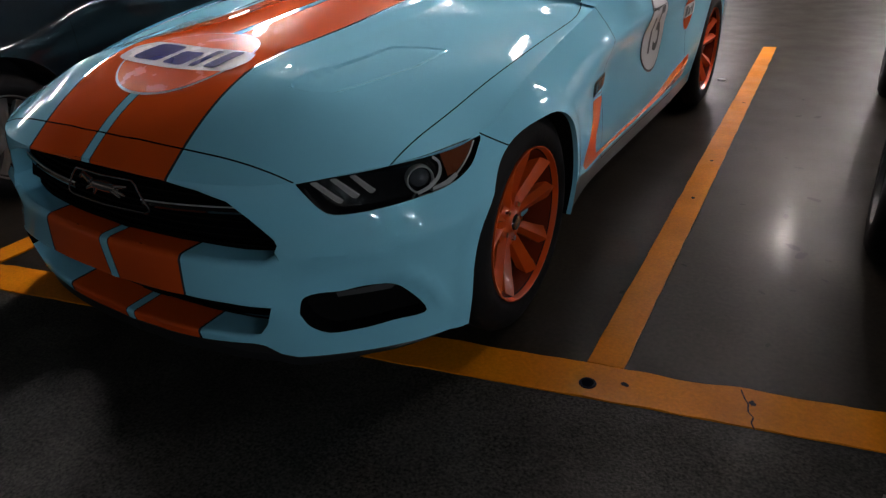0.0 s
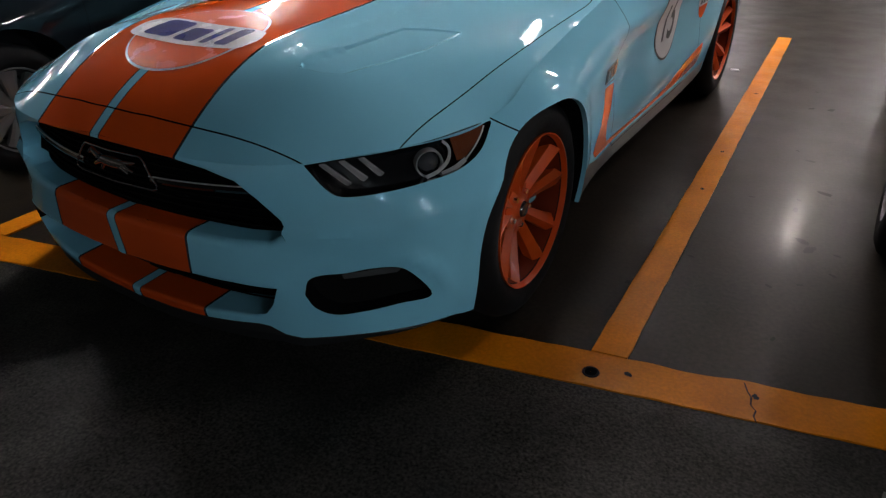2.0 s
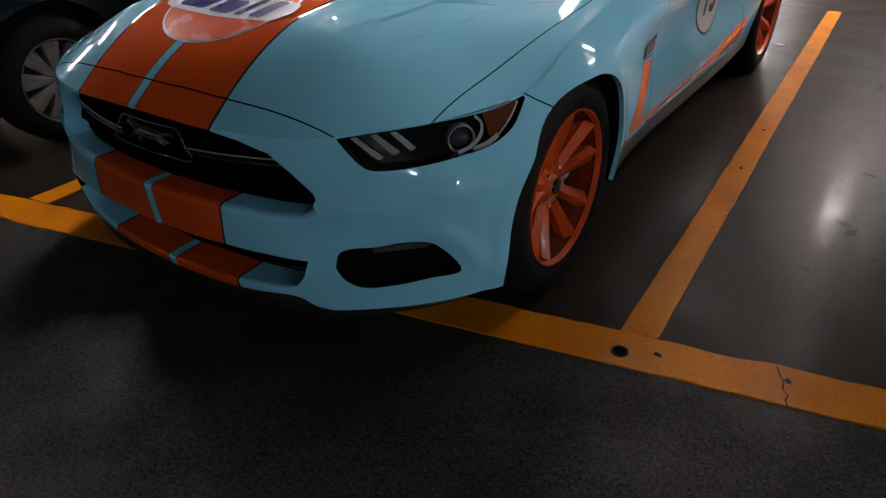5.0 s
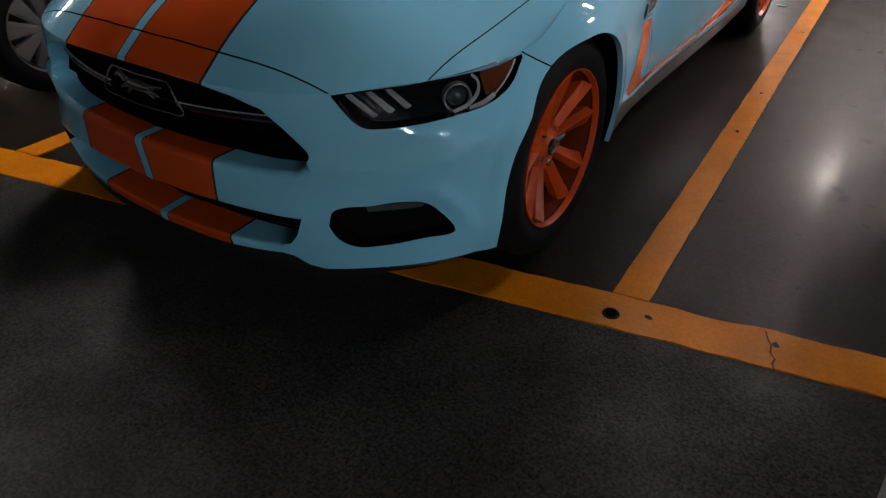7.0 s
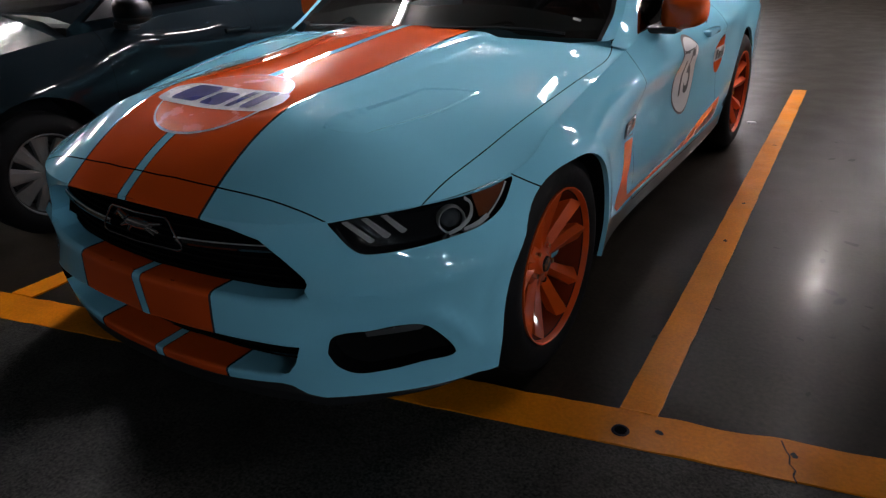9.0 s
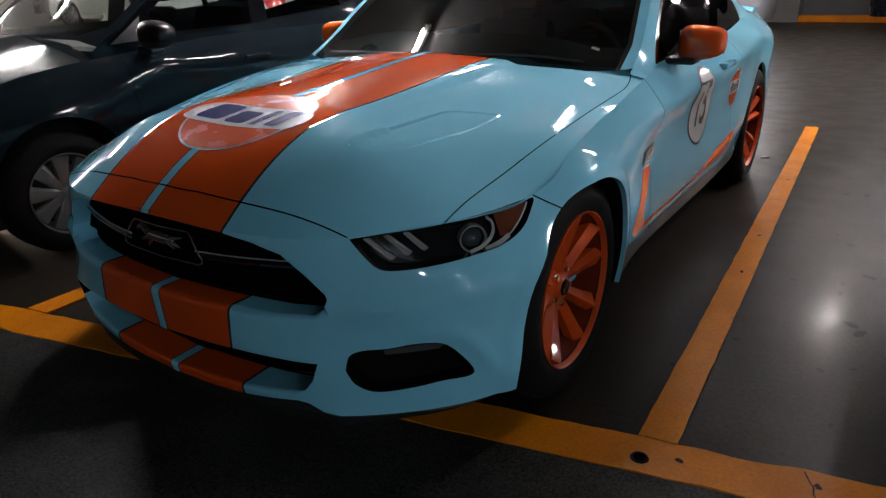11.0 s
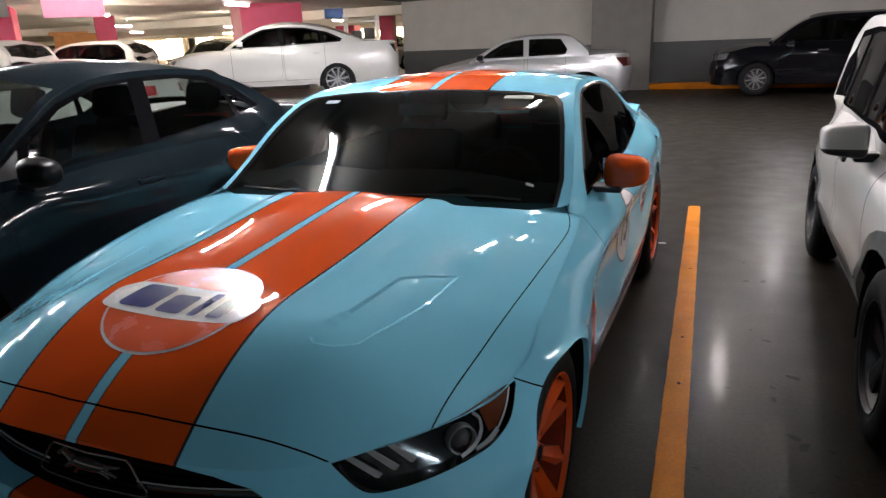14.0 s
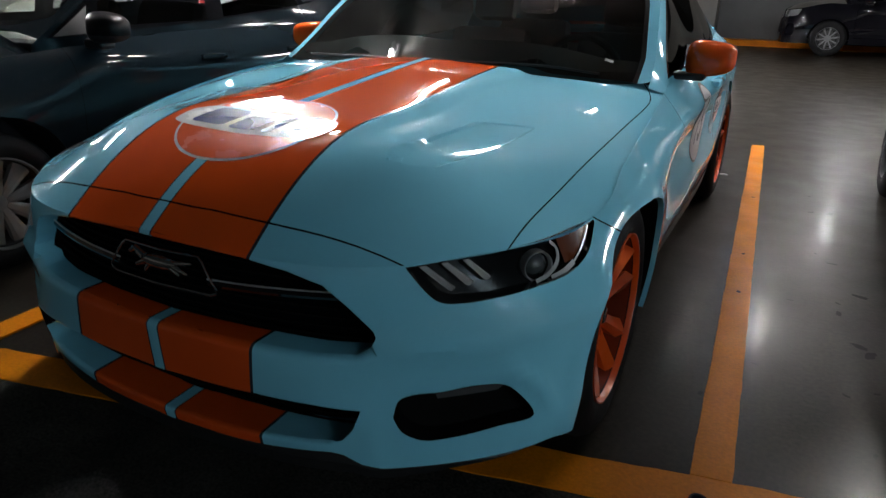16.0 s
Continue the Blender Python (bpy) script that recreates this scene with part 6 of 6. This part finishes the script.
M["mirror_black"] = material("semi_gloss_black", (0.004, 0.004, 0.0045), 0.35, 0, 0.12, spec=0.1)
M["dark_red"] = material("dark_red_lens", (0.03, 0.005, 0.005), 0.2, 0, 0.6)
M["frame_black"] = material("satin_black_trim", (0.003, 0.003, 0.0034), 0.8, spec=0.0)
M["black_alloy"] = material("two_tone_alloy", (0.034, 0.034, 0.036), 0.35, 0.8)
M["shop_glow"] = glowing("lit_shop_window", (1.0, 0.74, 0.46), 9.0)
M["headlamp"] = material("headlamp_lens", (0.12, 0.125, 0.13), 0.1, 0.3, 1.0)
SALOON = dict(half=0.85, nose=0.84, tail=3.50, base=2.55, nose_z=0.72, belt_z=0.95, deck_z=1.04, cowl=0.28, cowl_z=1.0, sill=0.20, arch=0.345, wheel=0.295, rim=0.195, seat_z=0.43, front_seat=0.72, rear_seat=1.50, rear_rise=-0.03,
              rail=[(0.765, 0.28, 0.93), (0.735, 0.58, 1.12), (0.69, 0.86, 1.29), (0.655, 1.15, 1.375), (0.64, 1.6, 1.40), (0.64, 2.0, 1.375), (0.665, 2.35, 1.27), (0.71, 2.72, 1.08)],
              roof=[(0.24, 0.975), (0.45, 1.09), (0.7, 1.25), (1.0, 1.40), (1.4, 1.465), (1.8, 1.46), (2.1, 1.425), (2.4, 1.32), (2.72, 1.12)], deck=[(2.72, 1.12), (3.1, 1.085), (3.35, 1.05)],
              screen=[(-0.05, 0.26), (0.55, 0.34), (0.70, 0.44), (0.655, 0.72), (0.60, 0.95), (-0.05, 1.0)], back=[(-0.05, 2.17), (0.54, 2.14), (0.59, 2.36), (0.62, 2.62), (-0.05, 2.66)],
              window_frame=[(0.36, 0.95), (0.60, 1.12), (0.87, 1.27), (1.15, 1.35), (1.6, 1.372), (2.0, 1.345), (2.25, 1.25), (2.44, 1.12), (2.0, 1.05), (1.2, 0.99), (0.62, 0.96)],
              sail=[(0.39, 0.955), (0.55, 0.965), (0.585, 1.085)],
              windows=[[(0.61, 0.99), (0.65, 1.10), (0.88, 1.242), (1.14, 1.322), (1.37, 1.342), (1.33, 1.005)], [(1.46, 1.02), (1.49, 1.342), (1.75, 1.342), (1.98, 1.312), (2.10, 1.252), (2.16, 1.075)], [(2.21, 1.09), (2.15, 1.222), (2.24, 1.178), (2.36, 1.112)]],
              doors=[(0.42, 1.40), (1.43, 2.14)], mirror=(0.95, 0.54, 0.985), handles=[1.27, 2.0], mirror_mat=M["mirror_black"], seat_mat=M["frame_black"], spokes=9, spoke_wide=1.5)
SQUARE = dict(SALOON, sail=None, nose_z=0.70, seat_z=0.36, rim=0.19, tail_mat=M["dark_red"], tail=3.38, base=2.5, deck_z=1.0,
              rail=[(0.755, 0.28, 0.93), (0.71, 0.62, 1.13), (0.655, 0.95, 1.32), (0.62, 1.3, 1.385), (0.61, 1.75, 1.40), (0.615, 2.17, 1.375), (0.645, 2.38, 1.24), (0.69, 2.56, 1.06)],
              roof=[(0.24, 0.975), (0.45, 1.09), (0.7, 1.24), (1.0, 1.38), (1.4, 1.44), (1.8, 1.445), (2.17, 1.41), (2.38, 1.27), (2.56, 1.09)], deck=[(2.56, 1.09), (2.9, 1.07), (3.22, 1.04)],
              back=[(-0.05, 2.21), (0.52, 2.19), (0.57, 2.34), (0.60, 2.48), (-0.05, 2.51)], window_frame=None, doors=[(0.42, 1.36), (1.42, 2.14)], handles=[1.26, 2.02],
              windows=[[(0.52, 0.985), (0.68, 1.12), (0.94, 1.275), (1.18, 1.335), (1.33, 1.34), (1.34, 1.0)], [(1.44, 1.0), (1.44, 1.345), (1.78, 1.35), (2.04, 1.33), (2.17, 1.12), (2.13, 1.02)]])
OFFROADER = dict(half=0.87, nose=0.80, tail=3.0, base=2.35, nose_z=0.84, belt_z=1.0, deck_z=1.0, cowl=0.22, cowl_z=1.03, sill=0.36, arch=0.40, wheel=0.33, rim=0.205, seat_z=0.50, clad=True,
                 rail=[(0.77, 0.22, 1.0), (0.735, 0.5, 1.23), (0.69, 0.8, 1.42), (0.66, 1.1, 1.50), (0.655, 1.8, 1.53), (0.66, 2.4, 1.50), (0.69, 2.72, 1.32), (0.72, 2.85, 1.03)],
                 roof=[(0.18, 1.03), (0.45, 1.22), (0.75, 1.42), (1.0, 1.54), (1.4, 1.58), (2.1, 1.57), (2.5, 1.53), (2.72, 1.34), (2.85, 1.06)], deck=[(2.85, 1.03)],
                 screen=[(-0.05, 0.22), (0.55, 0.28), (0.70, 0.36), (0.66, 0.64), (0.62, 0.90), (-0.05, 0.94)], back=[(-0.05, 2.58), (0.55, 2.58), (0.60, 2.78), (-0.05, 2.80)],
                 window_frame=[(0.36, 1.02), (0.80, 1.37), (1.1, 1.455), (1.9, 1.475), (2.4, 1.45), (2.58, 1.28), (2.6, 1.05), (1.6, 1.03)],
                 windows=[[(0.52, 1.06), (0.82, 1.34), (1.08, 1.43), (1.22, 1.44), (1.26, 1.05)], [(1.34, 1.05), (1.34, 1.445), (1.8, 1.445), (1.93, 1.43), (1.95, 1.05)], [(2.03, 1.07), (2.03, 1.43), (2.35, 1.41), (2.5, 1.26), (2.52, 1.08)]],
                 doors=[(0.42, 1.30), (1.34, 2.0)], mirror=(0.945, 0.60, 1.02), mirror_half=0.088, mirror_round=0.38, handles=[1.18, 1.9], handle_mat=M["black_plastic"], spokes=5)

parked_car("saloon_car", "dark teal metallic four-door saloon with grey wheel covers", SALOON, M["teal_black"], M["sedan_glass"], pose(-2.49, -0.10, 0, 0, 0, 0), M["wheel_cover"])
parked_car("offroad_car", "white off-roader with dark grey plastic cladding", OFFROADER, M["white_paint"], M["dark_tint"], pose(2.69, 1.0, 0, 0, 0, 0), M["black_alloy"])
parked_car("saloon_car", "silver four-door saloon parked near the wall", SQUARE, M["silver_paint"], M["tint"], pose(-5.0, 14.75, 0, 0, 0, -80) @ Matrix.Diagonal((1.2, 1.2, 1.09, 1)), M["alloy"], 0)
HATCH = dict(OFFROADER, clad=False, nose=0.93, sill=0.24, arch=0.37, spokes=10, spoke_wide=0.6)
parked_car("hatchback_car", "black family car with bright alloy wheels along the wall", HATCH, M["black_paint"], M["tint"], pose(1.72, FAR - 1.9, 0, 0, 0, -90) @ Matrix.Diagonal((1.1, 1.12, 1.14, 1)), M["alloy"], 0)
UP = 0.33
# Paler than the lower floor, to bounce light into the hall.
tagged(mesh_object("ramp", [(-6.4, 8, 0.001), (-7.6, 8, UP), (-70, 8, UP), (-70, 49.9, UP), (-7.6, 49.9, UP), (-6.4, 49.9, 0.001), (-70, 8, 0.0005), (-70, 49.9, 0.0005)],
                   [(0, 5, 4, 1), (1, 4, 3, 2), (0, 1, 2, 6), (5, 7, 3, 4), (2, 3, 7, 6)], M["concrete_pale"], smooth=False), "raised grey concrete parking floor", kind="structure")
CROSSOVER = dict(OFFROADER, clad=False, nose=0.92, tail=4.5, base=2.97, half=0.98, sill=0.30, arch=0.43, wheel=0.385, rim=0.27, nose_z=0.92, belt_z=1.12, deck_z=1.20, cowl=0.45, cowl_z=1.12,
                 rail=[(0.88, 0.45, 1.12), (0.80, 0.9, 1.40), (0.73, 1.3, 1.56), (0.69, 1.7, 1.61), (0.68, 2.2, 1.60), (0.69, 2.8, 1.50), (0.73, 3.3, 1.34), (0.78, 3.65, 1.21)],
                 roof=[(0.42, 1.14), (0.8, 1.36), (1.2, 1.58), (1.6, 1.68), (2.2, 1.68), (2.8, 1.59), (3.3, 1.42), (3.65, 1.26)], deck=[(3.65, 1.26), (3.85, 1.22)],
                 screen=[(-0.05, 0.45), (0.62, 0.55), (0.80, 0.66), (0.72, 1.05), (0.66, 1.22), (-0.05, 1.28)], back=[(-0.05, 2.85), (0.58, 2.85), (0.66, 3.4), (-0.05, 3.45)],
                 window_frame=[(0.62, 1.15), (1.0, 1.39), (1.35, 1.53), (1.8, 1.565), (2.3, 1.54), (2.8, 1.44), (3.15, 1.28), (3.1, 1.21), (1.8, 1.16)],
                 windows=[[(0.80, 1.18), (1.05, 1.38), (1.38, 1.505), (1.68, 1.54), (1.72, 1.18)], [(1.80, 1.18), (1.80, 1.54), (2.3, 1.515), (2.62, 1.44), (2.66, 1.22)], [(2.74, 1.23), (2.72, 1.42), (3.05, 1.28), (3.0, 1.23)]],
                 doors=[(0.62, 1.74), (1.78, 2.72)], mirror=(1.06, 0.85, 1.2), handles=[1.6, 2.55], handle_mat=M["dimmed_white_paint"], tail_mat=M["gloss_black"], spokes=10, spoke_wide=0.7)
parked_car("crossover_car", "white coupe-shaped crossover with dark windows", CROSSOVER, M["dimmed_white_paint"], M["dark_tint"], pose(-10.55, 12.0, UP, 0, 0, -56) @ Matrix.Diagonal((1, 1.02, 1.05, 1)), M["alloy"], 0)
parked_car("hatchback_car", "white hatchback far across the car park", HATCH, M["white_paint"], M["tint"], pose(-16.6, 12.4, UP, 0, 0, -68), M["alloy"], 0)
parked_car("offroad_car", "grey off-roader far across the car park", OFFROADER, M["grey_paint"], M["tint"], pose(-13.9, 15.9, UP, 0, 0, 16), M["alloy"], 0)
parked_car("saloon_car", "white saloon beside the dark one", SALOON, M["white_paint"], M["tint"], pose(-11.6, 7.3, 0, 0, 0, -75), M["alloy"], 0)


def pillar(x, y, w=1.0, turn=0.0):
    t = thing("pillar", "magenta painted concrete pillar with a grey foot", "pillar", "magenta pillars", pose(x, y, 0, 0, 0, turn))
    part("shaft", boxed((-w / 2, -w / 2, 1.2), (w / 2, w / 2, CEIL), 0.02), M["pink"], t)
    part("foot", boxed((-w / 2 - 0.01, -w / 2 - 0.01, 0), (w / 2 + 0.01, w / 2 + 0.01, 1.2), 0.02), M["pillar_grey"], t)


for x, y, w in ((-16.1, 10.5, 1.36), (-17.9, 15.8, 0.62), (-11.7, 16.05, 1.75), (-17.0, 30, 1.0), (-14.0, 33, 1.0), (-27.0, 14.0, 0.9), (-31.0, 26.0, 0.9), (-10.9, 22.4, 0.5)):
    pillar(x, y, w, 48 if y < 17 else 10)
# beams under the ceiling, lit shop fronts far behind
slab("ceiling_beam", (-24.0, 8.6, CEIL - 0.36), (-13.4, 9.2, CEIL), M["ceiling"], "grey concrete ceiling beam")
# These take the hall ceiling's pale colour, so that they look lit.
for y in (20.5, 28.5, 36.5):
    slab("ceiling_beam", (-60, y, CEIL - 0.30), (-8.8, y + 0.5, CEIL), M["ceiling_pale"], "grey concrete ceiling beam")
for x, y, w in ((-46, 40, 2.9), (-39.5, 40, 2.9), (-33, 40, 2.9), (-26.5, 40, 2.9), (-20, 40, 2.9), (-13.5, 40, 2.9)):
    t = thing("shop_front", "brightly lit shop front with a dark frame", "shop front", "shop fronts", pose(x, y, UP))
    part("frame", boxed((-w, 0, 0), (w, 0.2, 2.40)), M["wall_upper"], t)
    for k in range(3):
        x0 = -w + 0.25 + k * (2 * w - 0.5) / 3
        part("lit_window", boxed((x0, -0.06, 0.75), (x0 + (2 * w - 0.5) / 3 - 0.25, -0.01, 2.25 - 0.2 * (k % 2))), M["shop_glow"], t)
for k, (x, y, turn, paint) in enumerate(((-15.6, 8.6, -78, "white_paint"), (-21.0, 11.0, -70, "black_paint"), (-24.5, 13.5, -68, "grey_paint"), (-21.5, 17.5, -20, "black_paint"), (-26.0, 19.0, -20, "silver_paint"), (-24.0, 26.0, -15, "black_paint"), (-19.5, 28.5, -15, "grey_paint"), (-14.5, 26.5, -10, "white_paint"))):
    word = {"white_paint": "white", "black_paint": "black", "grey_paint": "grey", "silver_paint": "silver"}[paint]
    parked_car("hatchback_car", word + " hatchback in a far row of the hall", HATCH, M[paint], M["tint"], pose(x, y, UP, 0, 0, turn), M["alloy"], 0)
# white metal rack with boxes at the end of the wall
rack = thing("storage_rack", "white metal rack with dark boxes by the wall end", "rack", at=pose(-8.7, 16.4, UP, 0, 0, 20))
for x in (-0.45, 0.45):
    for y in (-0.2, 0.2):
        part("post", boxed((x - 0.025, y - 0.025, 0), (x + 0.025, y + 0.025, 2.0)), M["lamp_white"], rack)
for z in (0.3, 0.8, 1.3, 1.8):
    part("shelf", boxed((-0.45, -0.2, z), (0.45, 0.2, z + 0.03)), M["lamp_white"], rack)
for k, (x, z, h) in enumerate(((-0.2, 0.83, 0.28), (0.2, 0.83, 0.2), (-0.15, 1.33, 0.24), (0.22, 1.33, 0.3))):
    tagged(part("carton", boxed((x - 0.15, -0.14, 0), (x + 0.15, 0.14, h), 0.01, pose(-8.7, 16.4, UP + z, 0, 0, 20)), M["black_plastic"] if k % 2 else M["grey_plastic"], None), "dark carton standing on a white rack", "box", "cartons on the rack")

# a kiosk, a banner and a sign far back in the hall
M["kiosk_wood"] = material("orange_brown_panel", (0.46, 0.19, 0.05), 0.6, noise_scale=5, noise_amount=0.15)
M["banner_pink"] = material("faded_pink_banner", (0.50, 0.17, 0.24), 0.7, noise_scale=4, noise_amount=0.1)
M["sign_blue"] = material("blue_sign_face", (0.06, 0.16, 0.42), 0.5)
kiosk = thing("kiosk", "orange-brown panelled kiosk standing in the far hall", "kiosk", at=pose(-25.0, 20.9, UP, 0, 0, 50))
part("body", boxed((-1.05, -0.8, 0), (1.05, 0.8, 2.05), 0.02), M["kiosk_wood"], kiosk)
part("counter", boxed((-1.1, -0.95, 1.0), (1.1, -0.8, 1.06), 0.01), M["lamp_white"], kiosk)
part("roof_board", boxed((-1.2, -0.95, 2.05), (1.2, 0.95, 2.2), 0.02), M["kiosk_wood"], kiosk)
banner = thing("hanging_sign", "faded pink board hanging from the ceiling", "sign", at=pose(-10.9, 8.75, CEIL - 0.5, 0, 0, 50))
part("board", boxed((-0.55, -0.03, 0), (0.55, 0.03, 0.36), 0.008), M["banner_pink"], banner)
for x in (-0.42, 0.42):
    part("hanger", boxed((x - 0.01, -0.01, 0.36), (x + 0.01, 0.01, 0.5)), M["lamp_white"], banner)
sign = thing("hanging_sign", "small blue sign hanging from the hall ceiling", "sign", at=pose(-10.9, 18.6, CEIL - 0.38, 0, 0, 31))
part("board", boxed((-0.3, -0.04, 0), (0.3, 0.04, 0.3), 0.01), M["sign_blue"], sign)
for x in (-0.22, 0.22):
    part("hanger", boxed((x - 0.01, -0.01, 0.3), (x + 0.01, 0.01, 0.38)), M["lamp_white"], sign)
